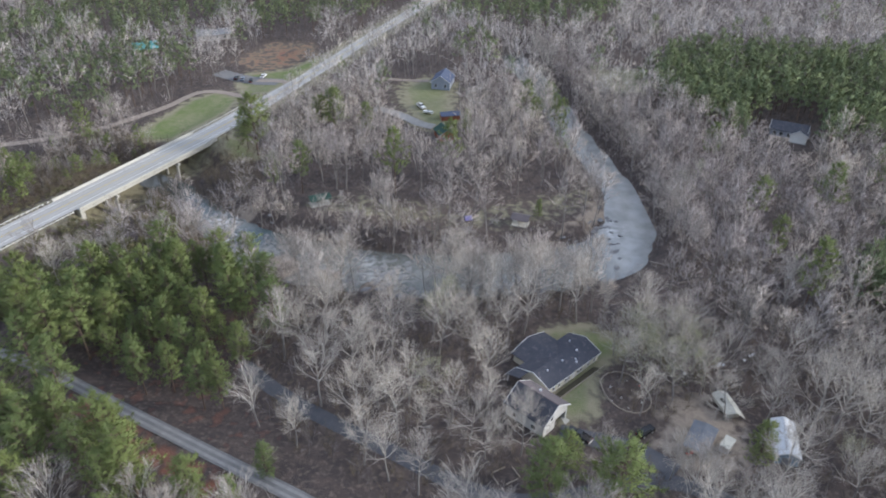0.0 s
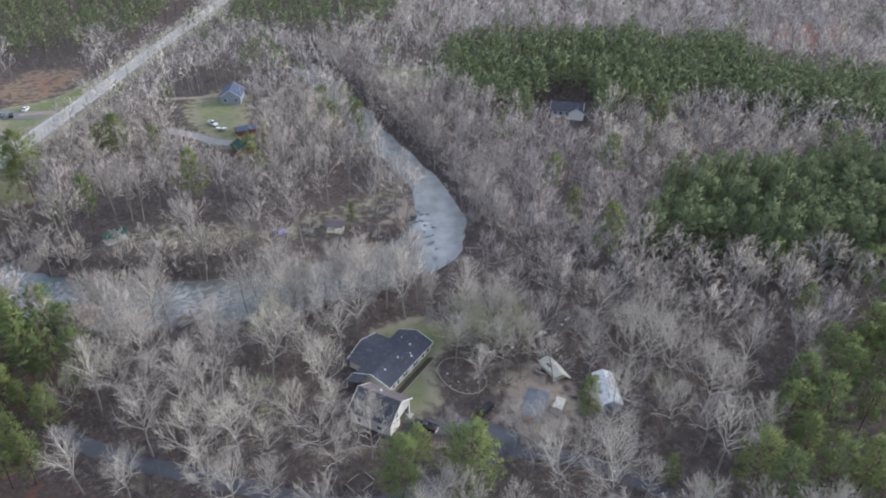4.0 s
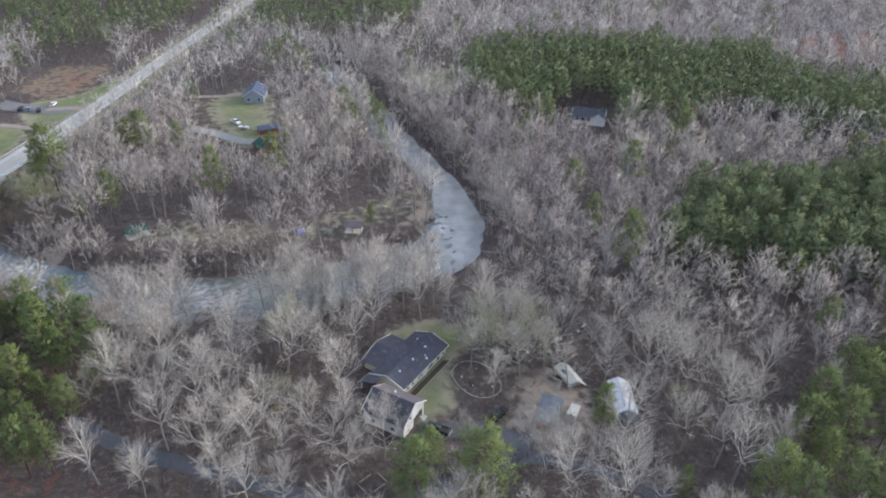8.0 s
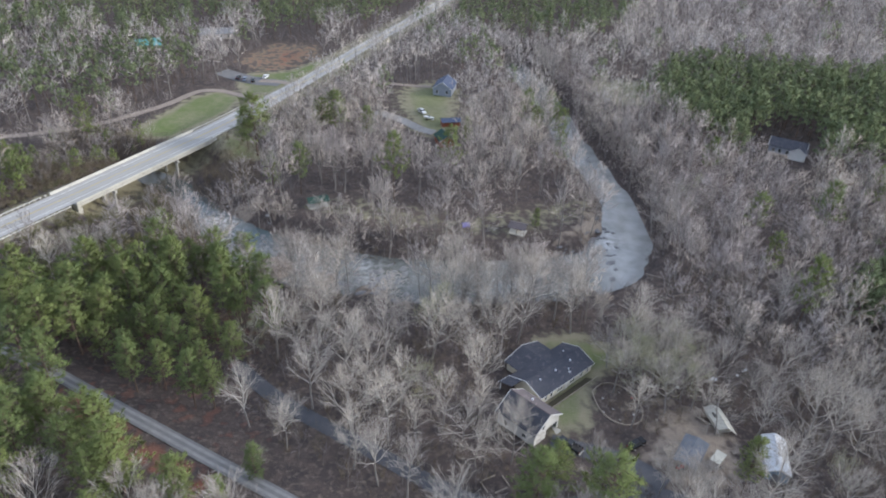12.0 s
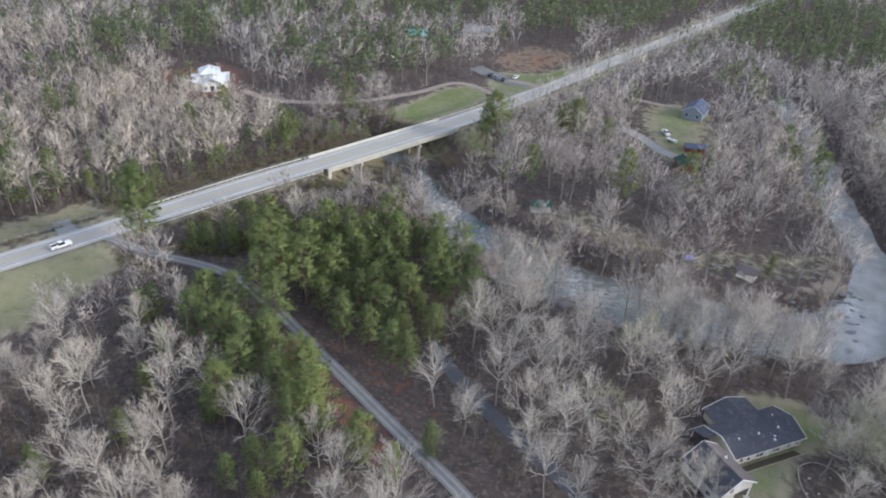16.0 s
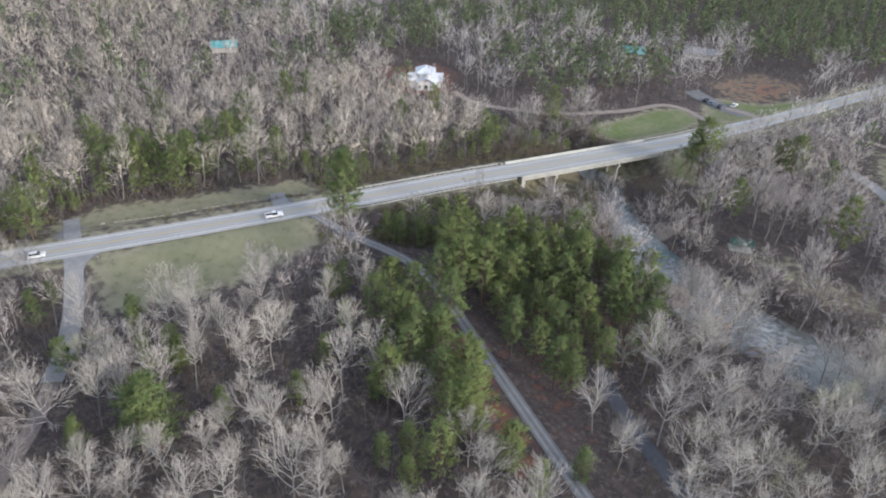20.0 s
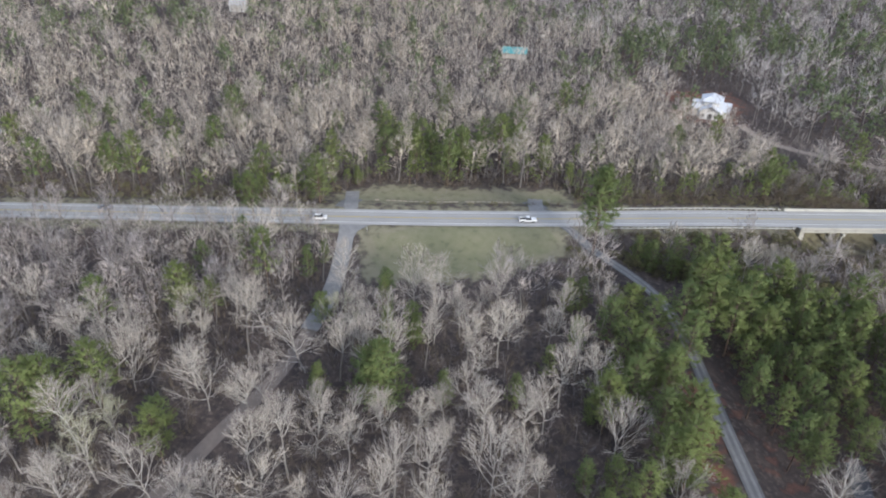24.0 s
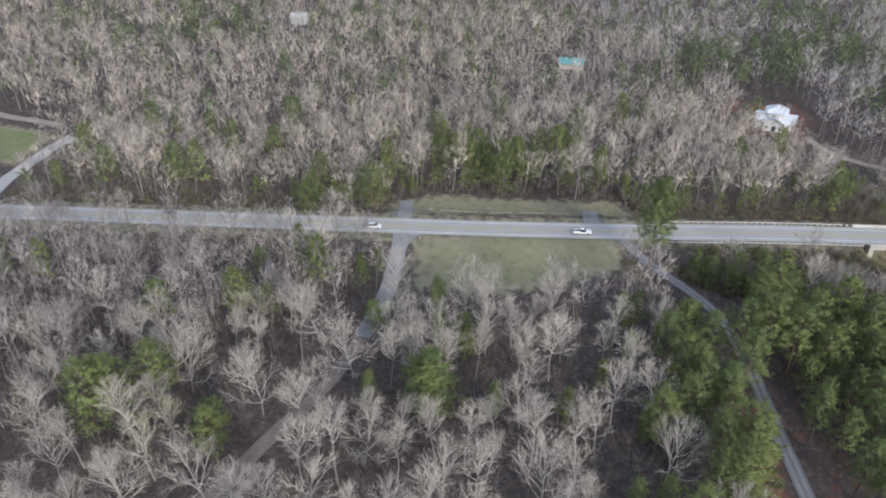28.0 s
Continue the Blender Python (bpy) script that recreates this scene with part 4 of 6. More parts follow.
PINES_D = [(-183, 155, 9.6), (-212, 135, 10.8), (-130, 141, 10), (-125, 142, 11), (-121, 147, 12.5), (-118, 153, 13), (-114, 158, 11), (33, 205, 7), (49, 307, 15), (50, 289, 15), (40, 282, 13), (11, 274, 11)]
BROADLEAVES_A = [(-133, 10, 16.2), (-119, 22, 16.2), (-85, 38, 20.5), (-76, 55, 19.4), (-147, 30, 20.5), (-140, -3, 17.3), (-107, -5, 17.3), (-96, 6, 17.3), (-154, 55, 19.4), (-130, 34, 20.5), (-125, 68, 17.3), (-140, 79, 17.3), (-128, 90, 18.4), (-114, 84, 16.2), (-98, 63, 14.0), (-86, 75, 16.2), (-72, 83, 17.3), (-114, 100, 16.2), (-103, 28, 16.2), (-104, 36, 15.1), (-160, -33, 19.4), (-174, -20, 20.5), (-121, -31, 18.4), (-159, -7, 19.4), (-95, 14, 16.2), (-29, 140, 22.7), (-22, 126, 21.6), (8, 168, 21.6), (0, 135, 21.6), (11, 120, 19.4)]
BROADLEAVES_B = [(-7, 117, 18.4), (-40, 111, 18.4), (-10, 96, 18.4), (3, 112, 17.3), (-27, 117, 20.5), (26, 157, 21.6), (33, 154, 19.4), (52, 135, 18.4), (61, 131, 18.4), (55, 120, 16.2), (68, 128, 16.2), (92, 150, 21.6), (101, 137, 19.4), (78, 139, 17.3), (44, 126, 16.2), (37, 109, 5.4), (20, 111, 10.8), (49, 90, 16.2), (75, 125, 13.0), (-17, 110, 17.3), (10, 102, 14.0), (48, 136, 17.3), (55, 131, 18.4), (62, 122, 16.2), (65, 114, 15.1), (73, 112, 16.2), (48, 97, 14.0), (54, 92, 15.1), (59, 88, 15.1), (46, 115, 15.1)]
BROADLEAVES_C = [(44, 135, 13.0), (83, 128, 19.4), (86, 114, 18.4), (97, 121, 18.4), (77, 101, 17.3)]
for x, y, h in PINES_A + PINES_B + PINES_C + PINES_D:
    tpl = T_PINE[3] if h < 12 else T_PINE[(x + y) % 3]
    ref = 9 if h < 12 else (17, 19, 14)[(x + y) % 3]
    plant_tree(tpl, x, y, h / ref * (1.06 if h < 12 else 1.28), None, h / ref * (1.0 if h < 12 else 1.08))
for x, y, h in BROADLEAVES_A + BROADLEAVES_B + BROADLEAVES_C:
    if edge_dist(GRAVEL_ROAD, np.array([float(x)]), np.array([float(y)]))[0] < 8:
        continue
    k = (3 * x + y) % 5
    plant_tree(T_BARE[k], x, y, h / (19, 22, 17, 20, 15)[k])


# tall broadleaves along the near bank of the river
bank = resample(RIVER, 10.5)
for k in range(1, len(bank) - 1):
    x, y = bank[k]
    d = bank[k + 1] - bank[k - 1]
    d /= np.linalg.norm(d)
    _, w = edge_dist(RIVER, np.array([x]), np.array([y]), False, RIVER_HALF)
    off = float(w[0]) + random.uniform(0.5, 4.5)
    bx, by = x + d[1] * off, y - d[0] * off
    if -62 < x < 50 and not any(inside(g, np.array([bx]), np.array([by]))[0] for g in GAPS) and min(math.hypot(bx - a, by - b) - r * 0.6 for a, b, r in placed) > 0:
        n = (k * 7) % 5
        plant_tree(T_BARE[n], bx, by, random.uniform(17, 22) / (19, 22, 17, 20, 15)[n], label="tall leafless broadleaf leaning over the river bank")
# trees on the river's bars and edges
for k, (x, y, h) in enumerate(((-41, 177, 16), (-34, 174, 16), (-38, 169, 18), (-28, 166, 19), (3, 163, 21),
                               (9, 160, 19), (17, 161, 15), (27, 163, 19), (33, 166, 17), (22, 158, 20), (44, 170, 17), (38, 164, 16), (-66, 174, 16), (-78, 192, 12), (-82, 200, 11), (76, 196, 15), (80, 210, 17))):
    plant_tree(T_BARE[k % 5], x, y, h / (19, 22, 17, 20, 15)[k % 5], label="tall leafless broadleaf rising from the rocky river bar")
# a pale clump below the embankment
for k, (x, y, h) in enumerate(((-104, 167, 15), (-108, 163, 16), (-101, 171, 15), (-97, 175, 13), (-111, 168, 14), (-106, 172, 13), (-99, 166, 14))):
    plant_tree(T_BARE[(1, 3)[k % 2]], x, y, h / (22, 20)[k % 2], label="pale slender leafless tree in a clump below the embankment")
# woods
for x, y in RED_SPOTS:
    plant_tree(T_REDBUD, x, y, 1.0)
for x, y, h in BUD_SPOTS:
    plant_tree(T_BUD[4], x, y, h / 15)
near = scatter(-330, 330, -60, 330, 7.6, seed=3)
near = near[in_sight(near, 66, 156)]
near = near[~open_ground(near)]
rng = np.random.default_rng(5)


def pine_share(x, y):
    """The share of pines in the woods, by place."""
    s = 0.05 + 0.04 * ((y - 1.9 * x) > 440) + 0.12 * smooth(380, 520, np.hypot(x, y)) * (x < -120)
    for poly in (PINE_GROVE, PINE_EAST, PINE_RIDGE, PINE_SE, PINE_NORTH, PINE_NORTHEAST):
        s = np.where(inside(poly, x, y), 0.97, s)
    s = np.where(inside(PINE_GROVE, x, y), 1.2, s)
    for share, poly in MIXED:
        s = np.where(inside(poly, x, y), share, s)
    return s


isp = rng.random(len(near)) < pine_share(near[:, 0], near[:, 1]) - 0.06
for (x, y), pn in zip(near, isp):
    if min(math.hypot(x - a, y - b) - r for a, b, r in placed) < 0:
        continue
    u = random.random()
    if pn:
        plant_tree(random.choice(T_PINE[:3]), x, y, random.uniform(0.75, 1.05))
    elif u < 0.06:
        plant_tree(random.choice(T_BUD[:5]), x, y, random.uniform(0.6, 0.9))
    else:
        slim = x < -70 and u < 0.72
        plant_tree(random.choice(T_BARE[5:] + T_BARE[3:4]) if slim else random.choice(T_BARE[:5]), x, y, random.uniform(0.7, 1.12))
grove = scatter(-120, -35, 105, 190, 6.6, seed=8)
grove = grove[inside(PINE_GROVE, grove[:, 0], grove[:, 1]) & (edge_dist(GRAVEL_ROAD, grove[:, 0], grove[:, 1]) > 6.5)]
for x, y in grove:
    if min(math.hypot(x - a, y - b) for a, b, r in placed) > 4.0:
        plant_tree(random.choice(T_PINE[:3]), x, y, random.uniform(0.72, 1.0))

mid = scatter(-420, 420, -140, 480, 7.7, seed=4)
mid = mid[in_sight(mid, 156, 300, -60, 108)]
mid = mid[~open_ground(mid)]
stand = scatter(60, 420, 120, 420, 5.4, seed=16)
stand = stand[(inside(PINE_RIDGE, stand[:, 0], stand[:, 1]) | inside(PINE_EAST, stand[:, 0], stand[:, 1])) & ~open_ground(stand)]
north = scatter(-270, 160, 360, 660, 9.6, seed=17)
north = north[(inside(PINE_NORTH, north[:, 0], north[:, 1]) | inside(PINE_NORTHEAST, north[:, 0], north[:, 1])) & ~open_ground(north)]
woods("north_plantation", PINE_FAR, PBARK, HAZENEEDLE, north, "dense dark plantation of pines on the far slope", "pine stand", 0.9, 1.1)
under = scatter(-330, 330, -60, 330, 6.0, seed=21)
under = under[in_sight(under, 70, 190)]
under = under[~open_ground(under) & ~inside(PINE_GROVE, under[:, 0], under[:, 1])]
strip = scatter(50, 110, 190, 400, 3.6, seed=41)
sd2, sw2 = edge_dist(RIVER, strip[:, 0], strip[:, 1], False, RIVER_HALF)
strip = strip[(sd2 > sw2 + 2.5) & (sd2 < sw2 + 17) & (strip[:, 0] > 50 + 0.1 * (400 - strip[:, 1]) - 8)]
front = scatter(50, 110, 190, 400, 2.4, seed=42)
sd3, sw3 = edge_dist(RIVER, front[:, 0], front[:, 1], False, RIVER_HALF)
front = front[(sd3 > sw3 + 1.2) & (sd3 < sw3 + 6) & (front[:, 0] > 42 + 0.1 * (400 - front[:, 1]))]
woods("bank_shoots", BARE_FAR, TRUNKBARK, HAZEL, front, "low leafless shoots along the water's edge", "saplings", 0.16, 0.32)
woods("bank_saplings", BARE_FAR, TRUNKBARK, HAZEL, strip, "slender leafless saplings crowding the river bank", "saplings", 0.3, 0.6)
woods("understory_saplings", BARE_FAR, DARKBARK, SAPLING, under, "thin leafless saplings under the taller trees", "saplings", 0.3, 0.55)
lows = scatter(-225, -70, 200, 320, 4.0, seed=31)
lows = lows[low_wood(lows[:, 0], lows[:, 1]) & (edge_dist(HIGHWAY, lows[:, 0], lows[:, 1]) > 14) & (edge_dist(DIRT_ROAD, lows[:, 0], lows[:, 1]) > 4) & ~inside(FIELD, lows[:, 0], lows[:, 1]) & ~inside(GREEN_B, lows[:, 0], lows[:, 1])]
woods("low_saplings", BARE_FAR, DARKBARK, HAZEL, lows, "low leafless saplings below the dirt lane", "saplings", 0.3, 0.55)
woods("pine_stand", PINE_MID, PBARK, HAZENEEDLE, stand[np.hypot(stand[:, 0], stand[:, 1]) < 290], "dense stand of green pines", "pine stand", 1.0, 1.25)
woods("far_pine_stand", PINE_FAR, PBARK, HAZENEEDLE, stand[np.hypot(stand[:, 0], stand[:, 1]) >= 290], "dense far stand of green pines", "pine stand", 0.95, 1.2)
mid = mid[~(inside(PINE_RIDGE, mid[:, 0], mid[:, 1]) | inside(PINE_EAST, mid[:, 0], mid[:, 1]))]
isp = rng.random(len(mid)) < pine_share(mid[:, 0], mid[:, 1])
def western(p):
    """The tan woods north-west of the highway, up to the white house."""
    return (p[:, 1] > 1.9 * p[:, 0] + 440) & (p[:, 1] < 235 - 0.25 * (p[:, 0] + 200))


bare = mid[~isp]
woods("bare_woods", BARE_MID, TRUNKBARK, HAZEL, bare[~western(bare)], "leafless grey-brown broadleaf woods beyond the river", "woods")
# the western trees take the brightened tan, light included in the colour
woods("beech_woods", BARE_MID, TRUNKBARK, TANWOOD, bare[western(bare)], "leafless tan broadleaf woods beyond the highway", "woods")
woods("pine_woods", PINE_MID, PBARK, NEEDLE, mid[isp], "stands of green pines among bare woods", "woods", 0.9, 1.3)
far = scatter(-520, 520, -300, 520, 8.0, seed=6)
far = far[in_sight(far, 300, 470, -62, 110)]
edge = scatter(-760, 640, -420, 760, 10.4, seed=7)
far = np.concatenate([far, edge[in_sight(edge, 470, 690, -58, 107)]])
far = far[~open_ground(far)]
far = far[~inside(PINE_RIDGE, far[:, 0], far[:, 1]) & ~inside(PINE_NORTH, far[:, 0], far[:, 1]) & ~inside(PINE_NORTHEAST, far[:, 0], far[:, 1])]
isp = rng.random(len(far)) < pine_share(far[:, 0], far[:, 1])
bare = far[~isp]
# painted paler than the middle woods, in place of haze
woods("far_bare_woods", BARE_FAR, TRUNKBARK, HAZEWOOD, bare[~western(bare)], "distant leafless woods", "woods")
woods("far_beech_woods", BARE_FAR, TRUNKBARK, TANWOOD, bare[western(bare)], "distant leafless tan broadleaf woods", "woods")
woods("far_pine_woods", PINE_FAR, PBARK, HAZENEEDLE, far[isp], "distant pine plantation", "woods", 0.9, 1.35)


# ---------------------------------------------------------------- buildings
def gable_house(name, x, y, z, turn, length, width, wall_h, rise, wall_mat, roof_mat, label, over=0.45, category="house", trim=None):
    """Walls with gables along x and a roof of two slopes; trim: the material of the barge boards."""
    e = thing(name, x, y, z, turn, label, category)
    w, l = width / 2, length / 2
    part("wall", prism([(-w, -0.8), (w, -0.8), (w, wall_h), (0, wall_h + rise), (-w, wall_h)], -l, l), wall_mat, e)
    k = rise / w
    for s in (1, -1):
        pts = [(-l - over, 0, wall_h + rise + 0.14), (l + over, 0, wall_h + rise + 0.14), (l + over, s * (w + over), wall_h - k * over + 0.14), (-l - over, s * (w + over), wall_h - k * over + 0.14)]
        part("roof", slab(pts, 0.14), roof_mat, e)
        if trim:
            for xe in (-l - over, l + over):
                p = [(xe - 0.06, 0, wall_h + rise + 0.17), (xe + 0.06, 0, wall_h + rise + 0.17), (xe + 0.06, s * (w + over), wall_h - k * over + 0.17), (xe - 0.06, s * (w + over), wall_h - k * over + 0.17)]
                part("barge_board", slab(p, 0.26), trim, e, "white painted barge board")
    part("ridge_cap", box(0, 0, wall_h + rise + 0.15, length + 2 * over, 0.3, 0.05), roof_mat, e)
    return e


def add_window(parent, x, y, z, w, h, face):
    """A window with frame, pane and sill on a wall; face: +1 or -1 along y, or 'x+' / 'x-'."""
    along_x = face in (1, -1)
    s = face if along_x else (1 if face == "x+" else -1)

    def put(nm, mt, par, ww, hh, t, off, dz=0.0):
        c = (x, y + s * off, z + dz) if along_x else (x + s * off, y, z + dz)
        return part(nm, box(*c, *((ww, t, hh) if along_x else (t, ww, hh))), mt, par)

    f = put("window", WHITE, parent, w + 0.16, h + 0.16, 0.06, 0.03)
    put("pane", GLASS, f, w, h, 0.05, 0.05)
    put("sill", WHITE, f, w + 0.3, 0.06, 0.14, 0.08, -h / 2 - 0.1)
    put("glazing_bar", WHITE, f, w, 0.05, 0.05, 0.06)


# the house: main block, back wing, porch
house = gable_house("house", 29.6, 130.7, -3, 42.3, 19.0, 9.4, 2.8, 1.7, CREAM, SHINGLE, "cream single-storey house with dark shingle roof and roof vents", trim=WHITE)
part("wing_wall", box(-0.8, 5.6, 1.05, 11.2, 7.2, 3.5), CREAM, house)
for s in (-1, 1):
    xe = -0.8 + s * 6.2
    part("wing_roof", slab([(-0.8, -0.2, 4.60), (-0.8, 9.7, 4.60), (xe, 9.7, 2.72), (xe, 2.5 if s > 0 else 3.4, 2.72)], 0.14), SHINGLE, house)
    part("wing_gable", slab([(-0.8, 9.2, 4.45), (-0.8, 9.1, 4.45), (-0.8 + s * 5.6, 9.1, 2.75), (-0.8 + s * 5.6, 9.2, 2.75)], 0.9), CREAM, house)
    part("barge_board", slab([(-0.8, 9.66, 4.63), (-0.8, 9.78, 4.63), (xe, 9.78, 2.75), (xe, 9.66, 2.75)], 0.26), WHITE, house, "white painted barge board")
part("porch_roof", slab([(-13.2, 1.2, 4.05), (-9.5, 1.2, 4.05), (-9.5, 5.4, 2.62), (-13.2, 5.4, 2.62)], 0.14), SHINGLE, house)
part("gutter", box(-11.4, 5.45, 2.5, 4.0, 0.12, 0.14), WHITE, house, "white gutter")
part("porch_floor", box(-11.3, 3.2, -0.1, 3.6, 4.2, 0.6), CONCRETE, house)
for px, py in ((-12.9, 5.1), (-9.9, 5.1), (-12.9, 1.5)):
    part("porch_post", box(px, py, 1.35, 0.16, 0.16, 2.6), WHITE, house)
for wx in (-7.6, -5.6, -3.0, -2.0, 1.6, 2.6, 5.6, 8.0):
    add_window(house, wx, -4.7, 1.45, 0.75, 1.25, -1)
part("door", box(-0.2, -4.74, 1.05, 0.95, 0.1, 2.1), WHITE, house, "white panelled door")
part("foundation", box(0, -4.72, -0.2, 19.04, 0.08, 0.7), GREYROOF, house)
for wy in (-2.4, 2.2):
    add_window(house, 9.5, wy, 1.45, 1.0, 1.25, "x+")
add_window(house, -4.2, 9.2, 1.4, 1.2, 1.2, 1)
add_window(house, 2.0, 9.2, 1.4, 1.2, 1.2, 1)
for vx, vy, r in ((-6.4, -1.5, 0.26), (-1.0, -1.6, 0.28), (4.6, -1.5, 0.28), (2.4, -3.0, 0.2), (1.9, -3.7, 0.3), (6.2, 2.0, 0.2)):
    zz = 4.64 - abs(vy) * 1.7 / 4.7
    part("roof_vent", cyl(vx, vy, zz - 0.2, zz + 0.28, r, r * 0.85, 12), TIN, house, "shiny round metal roof vent")
part("gutter", box(0, -5.2, 2.62, 19.9, 0.12, 0.12), WHITE, house, "white gutter")

# garage with an open bay and a loft
garage = thing("garage", 22.2, 114.4, -3, -43, "white garage with steep brown-grey shingle roof and open bay", "garage")
part("front_wall", prism([(-4.5, -0.8), (-0.2, -0.8), (-0.2, 2.6), (3.9, 2.6), (3.9, -0.8), (4.5, -0.8), (4.5, 4.4), (0, 7.2), (-4.5, 4.4)], 4.95, 5.15), OFFWHITE, garage)
part("back_wall", prism([(-4.5, -0.8), (4.5, -0.8), (4.5, 4.4), (0, 7.2), (-4.5, 4.4)], -5.15, -4.95), OFFWHITE, garage)
part("side_wall", box(0, -4.4, 1.8, 9.88, 0.2, 5.2), OFFWHITE, garage)
part("side_wall", box(0, 4.4, 1.8, 9.88, 0.2, 5.2), OFFWHITE, garage)
part("floor_slab", box(0.6, 0, 0.02, 11.6, 8.56, 0.3), CONCRETE, garage)
part("loft_floor", box(0, 0, 3.0, 9.86, 8.56, 0.25), DARKIN, garage)
part("inner_wall", box(-1.0, 0, 1.5, 0.12, 8.5, 2.7), DARKIN, garage)
for s in (1, -1):
    k = 2.8 / 4.5
    # one roof in two tones: the sunward slope's light is put into its colour
    part("roof", slab([(-5.6, 0, 7.36), (5.6, 0, 7.36), (5.6, s * 5.0, 7.36 - k * 5.0), (-5.6, s * 5.0, 7.36 - k * 5.0)], 0.16), SHINGLEB if s > 0 else SHINGLE, garage)
    for xe in (-5.6, 5.6):
        part("barge_board", slab([(xe - 0.07, 0, 7.39), (xe + 0.07, 0, 7.39), (xe + 0.07, s * 5.05, 7.39 - k * 5.05), (xe - 0.07, s * 5.05, 7.39 - k * 5.05)], 0.28), WHITE, garage, "white painted barge board")
part("ridge_cap", box(0, 0, 7.38, 11.2, 0.3, 0.06), SHINGLEB, garage)
part("roof_vent", cyl(-0.8, 2.0, 5.9, 6.5, 0.3, 0.26, 12), TIN, garage, "shiny round metal roof vent")
add_window(garage, 5.15, -1.6, 4.3, 0.9, 1.3, "x+")
add_window(garage, -2.8, -4.5, 2.0, 0.9, 1.2, -1)
add_window(garage, 2.4, -4.5, 1.9, 1.1, 1.1, -1)

# shed with ribbed roof
shed = gable_house("shed", 75.1, 105.9, -3, 75, 10.2, 4.6, 2.6, 1.1, BLUEGREY, METALW, "blue-grey shed with white ribbed metal roof", over=0.3, category="shed", trim=WHITE)
for s in (1, -1):
    for i in range(13):
        xr = -5.2 + i * 0.866
        part("roof_rib", slab([(xr - 0.03, 0, 3.9), (xr + 0.03, 0, 3.9), (xr + 0.03, s * 2.6, 2.66), (xr - 0.03, s * 2.6, 2.66)], 0.06), METALW, shed)
part("door", box(-5.14, 0.2, 1.0, 0.1, 1.8, 2.0), GREYROOF, shed, "grey double door")
part("corner_trim", box(-5.12, -2.26, 1.3, 0.12, 0.12, 2.6), WHITE, shed)
part("corner_trim", box(-5.12, 2.26, 1.3, 0.12, 0.12, 2.6), WHITE, shed)
add_window(shed, 0, -2.3, 1.6, 0.8, 0.8, -1)

# yard: covered camper, carport, trailer and clutter
gy = lambda x, y: float(gz(x, y))
camper = thing("covered_camper", 66.6, 117.4, gy(66.6, 117.4), -80, "camper under a sagging beige canvas cover", "camper")
part("body", prism([(-1.5, 0.5), (1.5, 0.5), (1.5, 1.8), (0.2, 2.4), (-1.5, 1.8)], -3.4, 3.2), TARP, camper)
part("cover", slab([(-3.8, -1.9, 1.75), (-1.0, -2.0, 1.9), (3.4, -1.8, 1.85), (3.9, 0.1, 2.6), (0.2, 0.2, 2.75), (-3.7, 0.2, 2.55)], 0.07), TARP, camper)
part("cover", slab([(-3.7, 0.2, 2.55), (0.2, 0.2, 2.75), (3.9, 0.1, 2.6), (4.8, 2.1, 1.2), (0.4, 2.0, 1.75), (-3.4, 1.9, 1.7)], 0.07), TARP, camper)
# no hole in the canvas: a dark plate paints the shade inside
part("opening", box(-0.6, -0.9, 2.4, 1.5, 0.6, 0.12), DARKIN, camper, "dark plate in place of a shaded gap in the cover")
for wx in (-0.6, 0.5):
    for wy in (-1.45, 1.45):
        part("wheel", cyl(wx, wy, 0.03, 0.27, 0.33, 0.33, 12, Matrix.Rotation(math.pi / 2, 4, "X")), TYRE, camper)

carport = thing("carport", 57.0, 106.6, gy(57, 106.6), 56, "carport with a faded blue-grey tarpaulin roof", "carport")
for s in (1, -1):
    part("roof", slab([(-4.6, 0, 2.7), (4.6, 0, 2.6), (4.6, s * 2.7, 2.15), (-4.6, s * 2.6, 2.2)], 0.06), TARPGREY, carport)
    for px in (-4.3, 0, 4.3):
        part("post", cyl(px, s * 2.45, -0.2, 2.2, 0.05, 0.05, 8), STEEL, carport)
    part("rail", box(0, s * 2.5, 2.12, 9.2, 0.07, 0.07), STEEL, carport)
trailer = thing("utility_trailer", 62.3, 104.9, gy(62.3, 104.9), 48, "small white box trailer on two wheels", "trailer")
part("body", box(0, 0, 1.5, 3.6, 2.0, 1.9, bevel=0.12), TANWALL, trailer)
part("roof", slab([(-1.9, -1.1, 2.5), (1.9, -1.1, 2.5), (1.9, 1.1, 2.56), (-1.9, 1.1, 2.56)], 0.06), TARP, trailer)
part("drawbar", box(2.4, 0, 0.55, 1.4, 0.1, 0.1), STEEL, trailer)
for wy in (-1.05, 1.05):
    part("wheel", cyl(-0.3, wy, 0.22, 0.46, 0.34, 0.34, 14, Matrix.Rotation(math.pi / 2, 4, "X")), TYRE, trailer)
plant_tree(T_PINE[1], *SHED_PINE, 0.78, sz=0.86, label="slender pine standing beside the shed")
tractor = thing("lawn_tractor", 54.1, 103.6, gy(54.1, 103.6), 20, "red ride-on mower beside the carport", "mower")
part("bonnet", box(0.5, 0, 0.65, 0.9, 0.55, 0.45, bevel=0.1), REDPL, tractor)
part("rear_body", box(-0.45, 0, 0.6, 0.8, 0.8, 0.3, bevel=0.08), REDPL, tractor)
part("seat", box(-0.45, 0, 0.95, 0.45, 0.45, 0.4, bevel=0.08), DARKIN, tractor)
